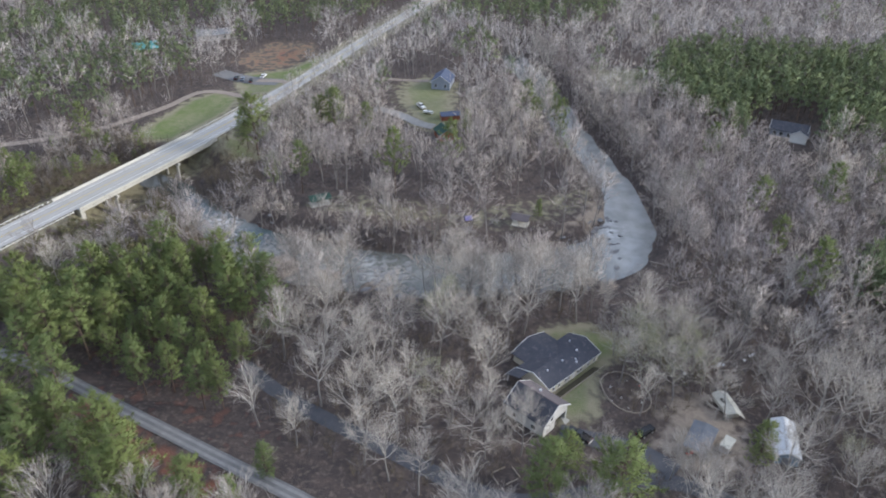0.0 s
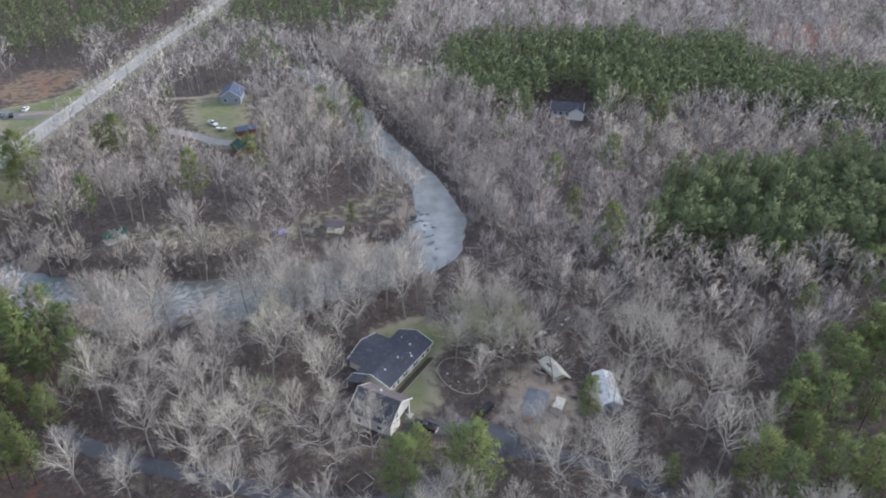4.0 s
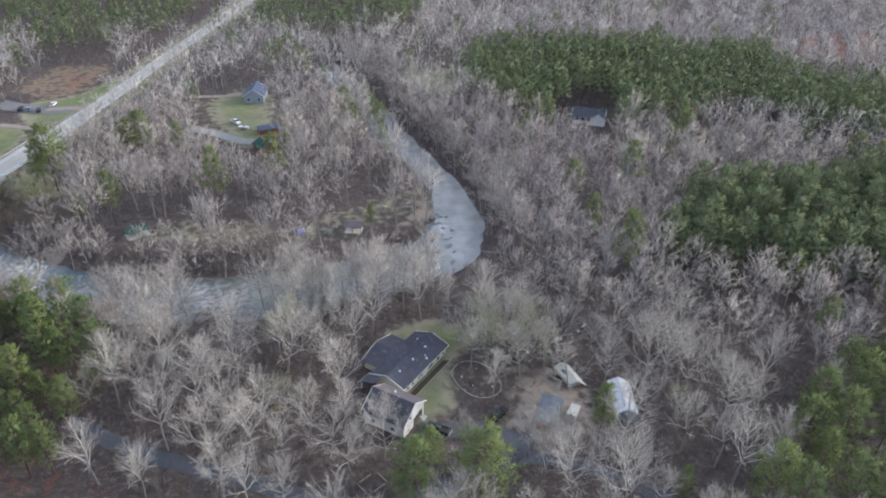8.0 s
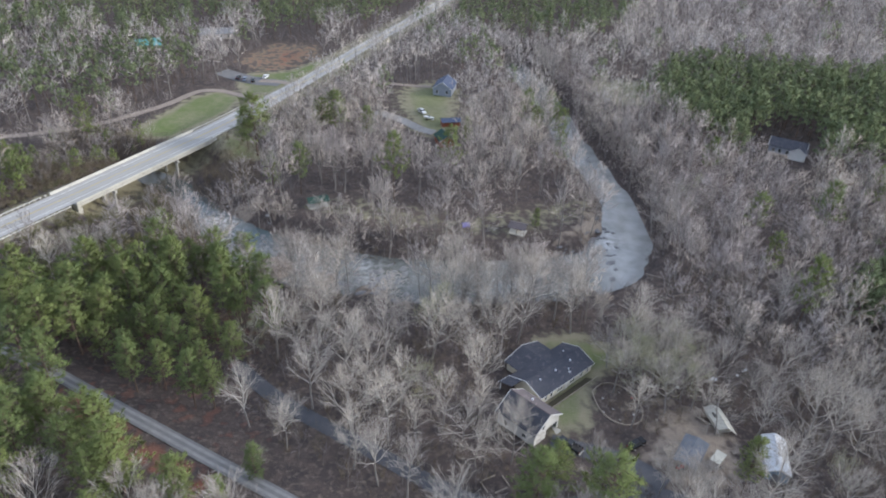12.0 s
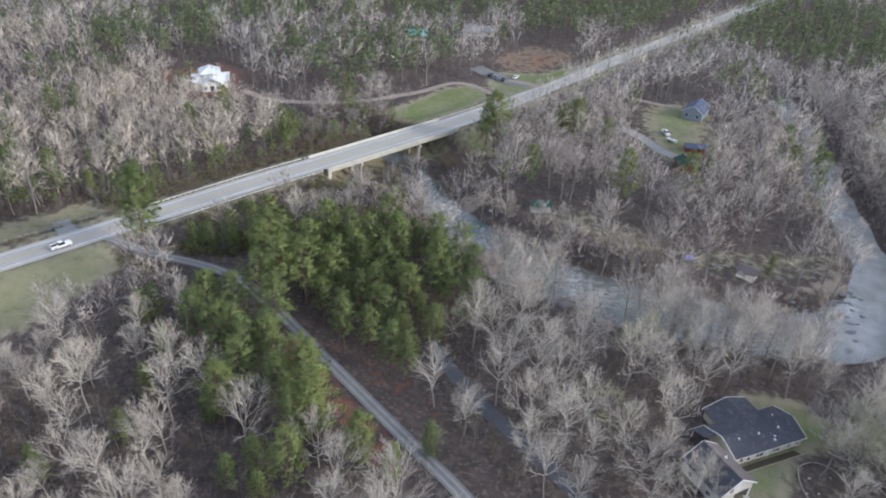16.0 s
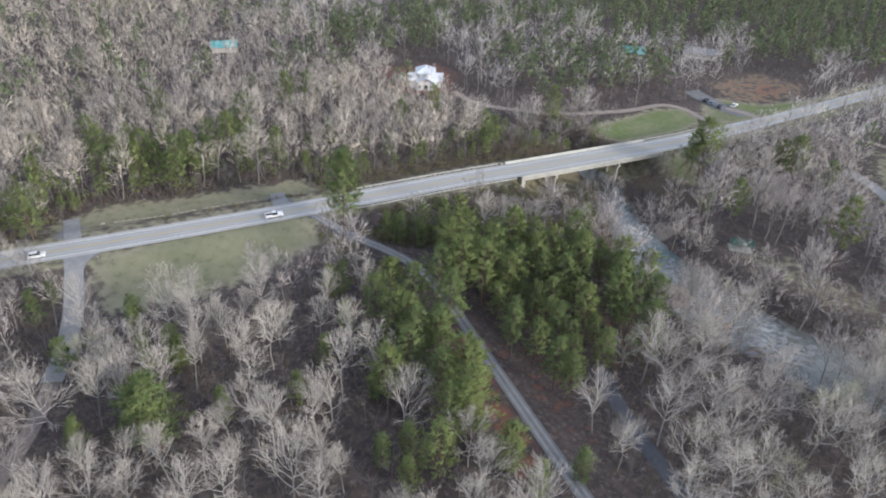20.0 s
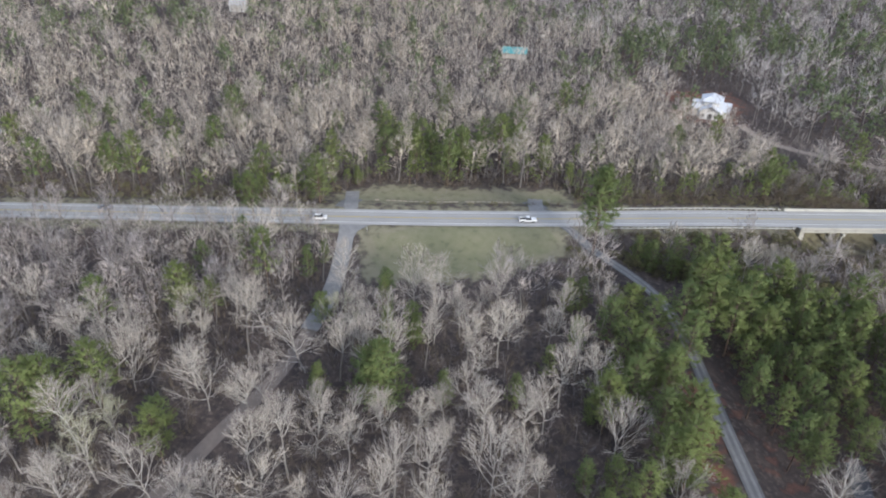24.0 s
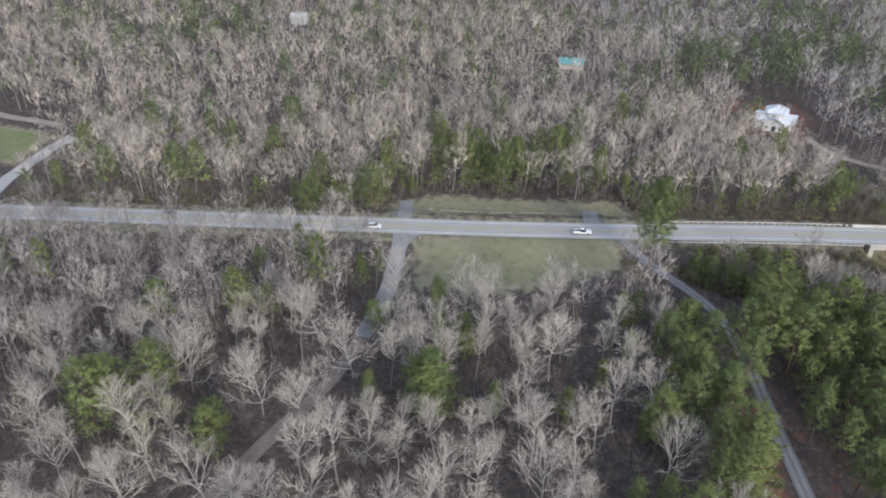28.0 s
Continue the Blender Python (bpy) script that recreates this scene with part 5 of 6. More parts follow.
for wx, wy, r in ((0.7, 0.4, 0.2), (0.7, -0.4, 0.2), (-0.5, 0.5, 0.28), (-0.5, -0.5, 0.28)):
    part("wheel", cyl(wx, wy, r - 0.1, r + 0.1, r, r, 12, Matrix.Rotation(math.pi / 2, 4, "X")), TYRE, tractor)


def lounger(x, y, turn):
    e = thing("garden_chair", x, y, gy(x, y), turn, "white plastic reclining garden chair on leaf litter", "chair", "garden chairs")
    part("seat", box(0, 0, 0.36, 0.8, 0.65, 0.06), WHITE, e)
    part("backrest", slab([(-0.4, -0.32, 0.38), (-0.4, 0.32, 0.38), (-0.85, 0.32, 0.95), (-0.85, -0.32, 0.95)], 0.05), WHITE, e)
    for lx in (-0.35, 0.35):
        for ly in (-0.28, 0.28):
            part("leg", box(lx, ly, 0.17, 0.06, 0.06, 0.34), WHITE, e)


for a in ((77.1, 134.3, 30), (79.2, 135.8, 200), (60.5, 129.0, 80)):
    lounger(*a)
sheet = thing("metal_sheet", 70.7, 132.9, gy(70.7, 132.9), 25, "pale sheet of metal lying on leaves", "sheet")
part("panel", box(0, 0, 0.18, 2.0, 1.2, 0.06), METALW, sheet)
part("skid", box(-0.6, 0, 0.07, 0.1, 1.1, 0.16), POSTW, sheet)
part("skid", box(0.6, 0, 0.07, 0.1, 1.1, 0.16), POSTW, sheet)

# garden bed edged with timbers
bed = thing("garden_border", 44.5, 122, -3, 0, "timber edging round a leaf-covered garden bed", "edging")
gp = resample(GARDEN + [GARDEN[0]], 1.6)
for (ax, ay), (bx, by) in zip(gp[:-1], gp[1:]):
    l = math.hypot(bx - ax, by - ay)
    mx, my = (ax + bx) / 2, (ay + by) / 2
    part("timber", box(mx - 44.5, my - 122, gy(mx, my) + 3.12, l * 0.98, 0.22, 0.32, turn=math.degrees(math.atan2(by - ay, bx - ax))), SANDBAG, bed)
bed2 = thing("garden_border", 14, 97, -3, 0, "timber edging of a small raised bed beside the drive", "edging")
for k in range(4):
    a = k * math.pi / 2 + 0.5
    mx, my = 14 + math.cos(a) * 2.6, 97.5 + math.sin(a) * 1.7
    part("timber", box(mx - 14, my - 97, gy(mx, my) + 3.1, 3.0, 0.2, 0.3, turn=math.degrees(a) + 90), SANDBAG, bed2)
hb = thing("house_bed", 34.1, 126.0, gy(34.1, 126), 42.3, "dark mulched bed with low shrubs along the house wall", "flower bed")
part("mulch", box(0, 0.2, 0.06, 18.5, 1.5, 0.2), MULCH, hb)
part("kerb", box(0, -0.62, 0.1, 18.6, 0.14, 0.3), SANDBAG, hb)


# ---------------------------------------------------------------- vehicles
def wheels(e, xs, half, r):
    for wx in xs:
        for s in (1, -1):
            w = part("wheel", cyl(wx, s * half, r - 0.12, r + 0.12, r, r, 16, Matrix.Rotation(math.pi / 2, 4, "X")), TYRE, e)
            part("rim", cyl(wx, s * (half + 0.02), r - 0.11, r + 0.11, r * 0.6, r * 0.6, 12, Matrix.Rotation(math.pi / 2, 4, "X")), STEEL, w)


def lamps(e, xf, xr, half, z):
    for s in (1, -1):
        part("headlight", box(xf, s * half, z, 0.06, 0.34, 0.16, bevel=0.02), TIN, e)
        part("tail_light", box(xr, s * half, z + 0.1, 0.06, 0.16, 0.3, bevel=0.02), REDPL, e)


def pickup(x, y, z, turn, paint, label):
    e = thing("pickup_truck", x, y, z, turn, label, "truck", "vehicles")
    part("body", prism([(-0.95, 0.42), (0.95, 0.42), (0.97, 0.8), (0.9, 1.08), (-0.9, 1.08), (-0.97, 0.8)], -2.85, 2.85), paint, e)
    part("bonnet", box(1.95, 0, 1.12, 1.7, 1.7, 0.16, bevel=0.07), paint, e)
    cab = bmesh.new()
    vs = [cab.verts.new(p) for p in ((-0.75, -0.88, 1.08), (1.25, -0.88, 1.08), (1.25, 0.88, 1.08), (-0.75, 0.88, 1.08), (-0.6, -0.72, 1.78), (0.55, -0.72, 1.82), (0.55, 0.72, 1.82), (-0.6, 0.72, 1.78))]
    for f in ((3, 2, 1, 0), (4, 5, 6, 7), (0, 1, 5, 4), (1, 2, 6, 5), (2, 3, 7, 6), (3, 0, 4, 7)):
        cab.faces.new([vs[i] for i in f])
    c = part("cab", cab, GLASS, e, "cab with dark windows")
    part("cab_roof", box(-0.03, 0, 1.83, 1.2, 1.46, 0.06, bevel=0.02), paint, c)
    part("bed_floor", box(-1.8, 0, 1.1, 1.9, 1.5, 0.04), DARKIN, e, "open load bed")
    for s in (1, -1):
        part("bed_side", box(-1.8, s * 0.86, 1.22, 2.05, 0.14, 0.3, bevel=0.03), paint, e)
        part("mirror", box(0.95, s * 1.05, 1.2, 0.12, 0.2, 0.16, bevel=0.03), paint, e)
    part("tailgate", box(-2.8, 0, 1.2, 0.1, 1.6, 0.34, bevel=0.03), paint, e)
    part("bumper", box(2.9, 0, 0.6, 0.16, 1.8, 0.22, bevel=0.04), STEEL, e)
    part("bumper", box(-2.92, 0, 0.6, 0.14, 1.8, 0.2, bevel=0.04), STEEL, e)
    lamps(e, 2.86, -2.86, 0.72, 0.92)
    wheels(e, (1.8, -1.75), 0.86, 0.39)
    return e


def car(x, y, z, turn, paint, label, tall=0.0, name="car"):
    e = thing(name, x, y, z, turn, label, "car", "vehicles")
    part("body", prism([(-0.88, 0.3), (0.88, 0.3), (0.91, 0.62), (0.82, 0.92 + tall * 0.5), (-0.82, 0.92 + tall * 0.5), (-0.91, 0.62)], -2.3, 2.3), paint, e)
    h0, h1 = 0.9 + tall * 0.5, 1.4 + tall
    cab = bmesh.new()
    back = -2.0 if tall else -1.7
    vs = [cab.verts.new(p) for p in ((back, -0.78, h0), (1.1, -0.78, h0), (1.1, 0.78, h0), (back, 0.78, h0), (back + 0.45, -0.62, h1), (0.35, -0.62, h1), (0.35, 0.62, h1), (back + 0.45, 0.62, h1))]
    for f in ((3, 2, 1, 0), (4, 5, 6, 7), (0, 1, 5, 4), (1, 2, 6, 5), (2, 3, 7, 6), (3, 0, 4, 7)):
        cab.faces.new([vs[i] for i in f])
    c = part("cabin", cab, GLASS, e, "cabin with dark windows")
    part("cabin_roof", box((back + 0.8) / 2, 0, h1 + 0.01, 0.35 - back - 0.45, 1.28, 0.06, bevel=0.02), paint, c)
    for s in (1, -1):
        part("mirror", box(0.85, s * 0.95, h0 + 0.05, 0.1, 0.16, 0.12, bevel=0.02), paint, e)
    lamps(e, 2.3, -2.3, 0.62, 0.68)
    wheels(e, (1.4, -1.35), 0.8, 0.32)
    return e


pickup(31.0, 108.1, gy(31, 108.1) + 0.17, 137, CARBLACK, "black pickup truck parked by the garage")
car(46.0, 109.6, gy(46, 109.6) + 0.1, 35, CARBLACK, "dark estate car parked beside the drive", 0.3)


def road_point(y, off):
    """A point beside the highway's centre line at a given y, off metres to the south-east, with its heading."""
    p = resample(HIGHWAY, 4.0)
    i = int(np.argmin(abs(p[:, 1] - y)))
    d = p[i + 1] - p[i - 1]
    d /= np.linalg.norm(d)
    t = (y - p[i, 1]) / d[1]
    return p[i, 0] + d[0] * t + d[1] * off, y - d[0] * off, math.degrees(math.atan2(d[1], d[0]))


for y, off, kind, paint, lab in ((63, 1.9, "suv", CARWHITE, "white estate car on the highway"), (0, -1.9, "car", CARBLUE, "blue-grey saloon car on the highway"), (124, 1.9, "pickup", CARWHITE, "white pickup truck on the highway")):
    x, yy, h = road_point(y, off)
    if kind == "pickup":
        pickup(x, yy, 0.04, h, paint, lab)
    else:
        car(x, yy, 0.04, h, paint, lab, 0.3 if kind == "suv" else 0.0)

# ---------------------------------------------------------------- bridge
mid_b = (BRIDGE_A + BRIDGE_B) / 2
bd = BRIDGE_B - BRIDGE_A
BL = bd.length
bridge = thing("bridge", mid_b.x, mid_b.y, 0.05, math.degrees(math.atan2(bd.y, bd.x)), "pale concrete highway bridge on column piers over the river", "bridge")
part("deck", box(0, -0.5, -0.14, BL + 4, 13.2, 0.28), DECKMAT, bridge)
for s in (1, -1):
    o = 0.0 if s > 0 else -1.05
    part("parapet", prism([(o + s * 5.7, 0.0), (o + s * 6.15, 0.0), (o + s * 6.15, 0.82), (o + s * 5.85, 0.82), (o + s * 5.8, 0.3)], -BL / 2 - 2, BL / 2 + 2), CONCRETE, bridge)
    part("deck_edge", box(0, o + s * 6.0, -0.45, BL + 4, 0.34, 0.36), CONCRETE, bridge)
for gyy in (-6.2, -3.0, 0, 2.6, 5.2):
    part("girder", prism([(gyy - 0.3, -0.28), (gyy + 0.3, -0.28), (gyy + 0.3, -0.5), (gyy + 0.12, -0.6), (gyy + 0.12, -1.3), (gyy + 0.28, -1.55), (gyy - 0.28, -1.55), (gyy - 0.12, -1.3), (gyy - 0.12, -0.6), (gyy - 0.3, -0.5)], -BL / 2, BL / 2), CONCRETE, bridge)
for px in (-17.5, 11.5):
    part("pier_cap", box(px, -0.5, -2.05, 1.1, 13.6, 1.0, bevel=0.1), CONCRETE, bridge)
    for cy in (-6.0, 0, 5.0):
        part("pier_column", cyl(px, cy, -10.5, -2.5, 0.5, 0.5, 14), CONCRETE, bridge)
for s in (1, -1):
    part("abutment", box(s * (BL / 2 + 0.6), 0, -2.4, 1.6, 12.4, 4.2), CONCRETE, bridge)
    part("expansion_joint", box(s * BL / 2, -0.5, 0.006, 0.12, 12.2, 0.02), RUBBED, bridge)
for off, mt in ((3.5, PAINTW), (-3.5, PAINTW), (0.14, PAINTY), (-0.14, PAINTY)):
    part("lane_line", box(0, off, 0.008, BL + 4, 0.16, 0.012), mt, bridge)


for off in (2.75, 1.0, -1.0, -2.75):
    part("wheel_path", box(0, off, 0.005, BL + 4, 0.84, 0.008), DECKRUB, bridge)


def guardrail(y0, y1, off, label):
    x, y, h = road_point((y0 + y1) / 2, off)
    e = thing("guardrail", x, y, 0, 0, label, "guardrail", "guardrails")
    ys = np.arange(y0, y1, 1.75)
    pts = [road_point(v, off) for v in ys]
    for (ax, ay, ah) in pts:
        part("post", box(ax - x, ay - y, 0.2, 0.2, 0.2, 1.1, turn=ah), POSTW, e)
        part("block", box(ax - x, ay - y, 0.5, 0.75, 0.34, 0.5, turn=ah), CONCRETE, e)
    for (ax, ay, ah), (bx, by, _) in zip(pts[:-1:3], pts[3::3]):
        l = math.hypot(bx - ax, by - ay)
        side = -0.2 if off > 0 else 0.2
        part("rail", prism([(side - 0.03, 0.42), (side + 0.03, 0.48), (side - 0.03, 0.56), (side + 0.03, 0.64), (side - 0.03, 0.72), (side - 0.06, 0.72), (side - 0.06, 0.42)], 0, l), STEEL, e).matrix_local = pose(ax - x, ay - y, 0, 0, 0, math.degrees(math.atan2(by - ay, bx - ax)))


guardrail(146, 205, 7.2, "steel guardrail on pale blocks before the bridge")
guardrail(150, 207, -6.0, "steel guardrail on pale blocks before the bridge")
guardrail(263, 290, 6.0, "steel guardrail on pale blocks beyond the bridge")
guardrail(263, 296, -6.0, "steel guardrail on pale blocks beyond the bridge")

# drives and signs along the highway
for a, b, w, lab in (((-199, 72), (-206, 79), 3.2, "gravel drive stub"), ((-168.5, 132), (-178, 134), 3.0, "gravel drive stub"), ((-157, 135.5), (-166, 131), 3.4, "paved mouth of the gravel lane")):
    ribbon("driveway", [a, ((a[0] + b[0]) / 2, (a[1] + b[1]) / 2), b], w, 0.16, GRAVEL, lab, "driveway", 1.5)
sgn = thing("road_sign", -181.3, 73.2, gy(-181.3, 73.2), 70, "small round white sign on a post at the lane's mouth", "sign")
part("post", cyl(0, 0, -0.2, 1.5, 0.05, 0.05, 8), STEEL, sgn)
part("plate", cyl(0.06, 0, 1.15, 1.19, 0.5, 0.5, 16, Matrix.Rotation(math.pi / 2, 4, "Y")), WHITE, sgn)
kerb = thing("ditch_kerb", -196, 104, 0, 0, "broken pale concrete edging along the verge", "edging")
for i in range(26):
    u = i / 25
    cx, cy = -203 + 23 * u, 84 + 44 * u
    if random.random() < 0.8:
        part("block", box(cx + 196, cy - 104, gy(cx, cy) + 0.12, 1.5, 0.34, 0.3, turn=62 + random.uniform(-5, 5)), SANDBAG, kerb)

# ---------------------------------------------------------------- far buildings
def simple_windows(e, xs, y, z, face, w=0.9, h=1.2):
    for wx in xs:
        add_window(e, wx, y, z, w, h, face)


white_house = thing("white_house", -213.5, 259.5, gy(-213.5, 259.5), -50, "white house with a bright star-shaped metal roof in a clay yard", "house")
part("wall", box(0, 0, 1.6, 11, 11, 5.2), WHITE, white_house)
for turn in (0, 90):  # two crossing gables
    arm = part("gable_wall", prism([(-4.0, -0.8), (4.0, -0.8), (4.0, 4.0), (0, 6.0), (-4.0, 4.0)], -7.4, 7.4), WHITE, white_house)
    arm.matrix_local = pose(0, 0, 0.004 * (turn > 0), 0, 0, turn)
    for s in (1, -1):
        part("lower_roof", slab([(-9.0, 0, 6.3), (9.0, 0, 6.3), (8.2, s * 5.2, 3.55), (-8.2, s * 5.2, 3.55)], 0.14), TIN, white_house).matrix_local = pose(0, 0, 0, 0, 0, turn)
part("tower_wall", box(0, 0, 6.2, 6.4, 6.4, 2.6), WHITE, white_house)
bm = bmesh.new()
vs = [bm.verts.new(p) for p in ((-5, -5, 7.1), (5, -5, 7.1), (5, 5, 7.1), (-5, 5, 7.1), (-0.8, 0, 9.9), (0.8, 0, 9.9))]
for f in ((3, 2, 1, 0), (0, 1, 5, 4), (1, 2, 5), (2, 3, 4, 5), (3, 0, 4)):
    bm.faces.new([vs[i] for i in f])
part("upper_roof", bm, TIN, white_house)
for turn in (0, 90, 180, 270):
    c, sn = round(math.cos(math.radians(turn))), round(math.sin(math.radians(turn)))
    for u in (-3.7, 3.7):
        part("veranda_post", box(8.4 * c - u * sn, 8.4 * sn + u * c, 1.4, 0.22, 0.22, 4.4), WHITE, white_house)
# solid plate on the wall, its dark colour standing for the doorway's shade
part("door", box(7.44, 0.2, 1.15, 0.1, 1.8, 2.3), DARKIN, white_house, "dark plate in place of a shaded doorway")
for wy in (-2.6, 2.6):
    add_window(white_house, 7.4, wy, 1.5, 0.9, 1.3, "x+")
    add_window(white_house, wy, -7.4, 1.5, 0.9, 1.3, -1)

ridge_house = gable_house("dark_roofed_house", 146.5, 275.5, gy(146.5, 275.5), -30, 14, 9, 3.4, 2.2, PALEBLUE, SHINGLE, "blue-grey house with dark roof and white trim before a pine stand", trim=WHITE)
simple_windows(ridge_house, (-5, -2.5, 0.5, 4), -4.5, 1.7, -1, 1.2, 1.6)
part("cross_wing", prism([(-3.2, -0.8), (3.2, -0.8), (3.2, 3.4), (0, 5.3), (-3.2, 3.4)], -1, 7.2), WHITE, ridge_house).matrix_local = pose(4.5, 0, 0, 0, 0, -90)
for s in (1, -1):
    part("cross_roof", slab([(4.5, 0, 5.45), (4.5, -7.7, 5.45), (4.5 + s * 3.7, -7.7, 3.2), (4.5 + s * 3.7, 0, 3.2)], 0.14), SHINGLE, ridge_house)
    part("barge_board", slab([(4.5, -7.65, 5.5), (4.5, -7.78, 5.5), (4.5 + s * 3.7, -7.78, 3.25), (4.5 + s * 3.7, -7.65, 3.25)], 0.3), WHITE, ridge_house, "white painted barge board")
part("deck", box(-2.5, -6.0, 0.4, 8.5, 3.0, 0.2), POSTW, ridge_house)
for dx in (-6.5, -4, -1.5, 1):
    part("deck_post", box(dx, -7.4, 0.3, 0.15, 0.15, 1.9), POSTW, ridge_house)

navy = gable_house("navy_roofed_house", 1, 333, gy(1, 333), 78, 12, 9, 3.4, 3.0, PALEBLUE, NAVYROOF, "blue-grey house with navy roof in a clearing", trim=WHITE)
for wy in (-2.4, 2.4):
    add_window(navy, -6.0, wy, 1.6, 1.1, 1.4, 'x-')
cabin = gable_house("red_cabin", 1.5, 272, gy(1.5, 272), 108, 8, 6.0, 2.8, 2.0, REDWALL, DARKGREEN, "red-brown board cabin with green metal roof", category="cabin", trim=POSTW)
for wy in (-1.5, 1.5):
    add_window(cabin, -4.0, wy, 1.4, 0.9, 1.1, 'x-')
carp = gable_house("brown_outbuilding", 4, 292, gy(4, 292), 12, 8, 4.5, 2.2, 0.9, REDWALL, NAVYROOF, "low brown outbuilding beside the clearing", category="outbuilding")
tealh = gable_house("teal_roofed_house", -158, 374, gy(-158, 374), 25, 12, 8, 3.0, 2.4, TANWALL, TEAL, "house with a teal metal roof among pines", trim=WHITE)
tealh2 = gable_house("teal_roofed_house", -321, 221, gy(-321, 221), 55, 13, 8, 3.0, 2.2, TANWALL, TEAL, "house with a teal metal roof among bare trees", trim=WHITE)
tanh = gable_house("tan_house", -130, 403, gy(-130, 403), 20, 18, 9, 3.0, 2.0, TANWALL, GREYROOF, "long tan house with grey roof at the field's edge", trim=WHITE)
simple_windows(tanh, (-6, -2, 2, 6), -4.5, 1.5, -1)
wfar = gable_house("white_cottage", -479, 109, gy(-479, 109), 60, 10, 8, 4.6, 2.2, WHITE, METALW, "white cottage among distant woods", trim=WHITE)
simple_windows(wfar, (-3, 0, 3), -4, 1.8, -1)


def pavilion(x, y, turn, l, w, roof, label):
    e = thing("pavilion", x, y, gy(x, y), turn, label, "pavilion", "riverside pavilions")
    for s in (1, -1):
        part("roof", slab([(-l / 2, 0, 3.5), (l / 2, 0, 3.5), (l / 2, s * w / 2, 2.4), (-l / 2, s * w / 2, 2.4)], 0.1), roof, e)
    for px in (-l / 2 + 0.4, 0, l / 2 - 0.4):
        for s in (1, -1):
            part("post", box(px, s * (w / 2 - 0.4), 1.0, 0.16, 0.16, 3.0), POSTW, e)
    part("floor", box(0, 0, 0.02, l - 0.4, w - 0.4, 0.24), CONCRETE, e)
    part("table", box(0, 0, 0.75, 2.2, 0.8, 0.08), POSTW, e)


pavilion(-41.8, 214.5, 25, 7.5, 5.0, DARKGREEN, "open pavilion with a dull green roof near the river")
pavilion(26.8, 201.5, -20, 6.0, 5.0, SHINGLEB, "open pavilion with a grey roof near the river")
tarp = thing("tent", 9.5, 205, gy(9.5, 205), 15, "small purple-blue tent on the riverbank", "tent")
part("canopy", prism([(-1.1, 0), (1.1, 0), (0, 1.3)], -1.3, 1.3), surface("purple_canvas", (0.22, 0.2, 0.4), (0.28, 0.26, 0.45), 1.0, 6.0, 0.8), tarp)
part("flap", box(-1.33, 0, 0.4, 0.04, 0.7, 0.8), DARKIN, tarp)

# clearing by the cabin: boat on a trailer, white truck, parked cars of the far lot
ribbon("dirt_lane", [(-30, 339), (-14, 338), (-6, 338)], 1.5, 0.16, DIRT, "pale dirt track across the clearing", "road")
ribbon("parking", [(-30, 303), (-23, 300), (-15, 293.5), (-9, 285), (-3, 283)], 2.6, 0.16, TRACK, "pale gravel parking by the cabin", "parking")
boat = thing("boat", -5.6, 297, gy(-5.6, 297), -30, "white open boat on a trailer", "boat")
bm = bmesh.new()
vs = [bm.verts.new(p) for p in ((-2.4, -0.9, 1.3), (1.2, -0.9, 1.4), (2.8, 0, 1.6), (1.2, 0.9, 1.4), (-2.4, 0.9, 1.3), (-2.3, -0.5, 0.7), (1.2, -0.4, 0.7), (2.2, 0, 0.9), (1.2, 0.4, 0.7), (-2.3, 0.5, 0.7))]
for f in ((5, 6, 1, 0), (6, 7, 2, 1), (7, 8, 3, 2), (8, 9, 4, 3), (9, 5, 0, 4), (9, 8, 7, 6, 5), (0, 1, 2, 3, 4)):
    bm.faces.new([vs[i] for i in f])
part("hull", bm, WHITE, boat)
part("console", box(0, 0, 1.6, 0.6, 0.7, 0.6, bevel=0.06), CARBLUE, boat)
part("trailer_frame", box(0, 0, 0.55, 4.6, 0.9, 0.12), STEEL, boat)
for s in (1, -1):
    part("wheel", cyl(-0.6, s * 0.85, 0.2, 0.4, 0.3, 0.3, 12, Matrix.Rotation(math.pi / 2, 4, "X")), TYRE, boat)
pickup(-9, 304, gy(-9, 304) + 0.2, -60, CARWHITE, "white pickup truck parked in the clearing")
ribbon("parking", [(-112, 346), (-100, 338), (-90, 334), (-78, 330)], 4.5, 0.16, GRAVEL, "grey gravel lot beside the highway", "parking")
ribbon("driveway", [(-90, 335), (-78, 332), (-70, 327)], 2.0, 0.2, DIRT, "pale drive to the lot", "driveway")
for k, (x, y, t) in enumerate(((-101, 337, 20), (-97.5, 335.5, 25), (-93, 333.5, 30), (-88, 339, 10))):
    car(x, y, gy(x, y) + 0.22, t + 70, (CARBLACK, CARBLUE, CARBLACK, CARWHITE)[k], "parked dark car on the gravel lot" if k < 3 else "parked white car on the gravel lot")

# ---------------------------------------------------------------- river rocks and drift
rock_meshes = []
for k in range(5):
    rr = random.Random(70 + k)
    bm = bmesh.new()
    bmesh.ops.create_icosphere(bm, subdivisions=1, radius=1.0)
    for v in bm.verts:
        v.co *= rr.uniform(0.7, 1.15)
        v.co.z *= 0.55
    me = bpy.data.meshes.new("rock")
    bm.to_mesh(me)
    bm.free()
    me.materials.append(ROCK)
    rock_meshes.append(me)
rr = random.Random(9)
SPOTS = [(-64, 197, 13, 8, 22), (-22, 176, 12, 8, 28), (-8, 165, 10, 7, 14), (57, 207, 5, 9, 20), (22, 170, 14, 7, 14), (62, 262, 4, 22, 14), (-72, 220, 7, 4, 12), (40, 190, 10, 3, 16)]
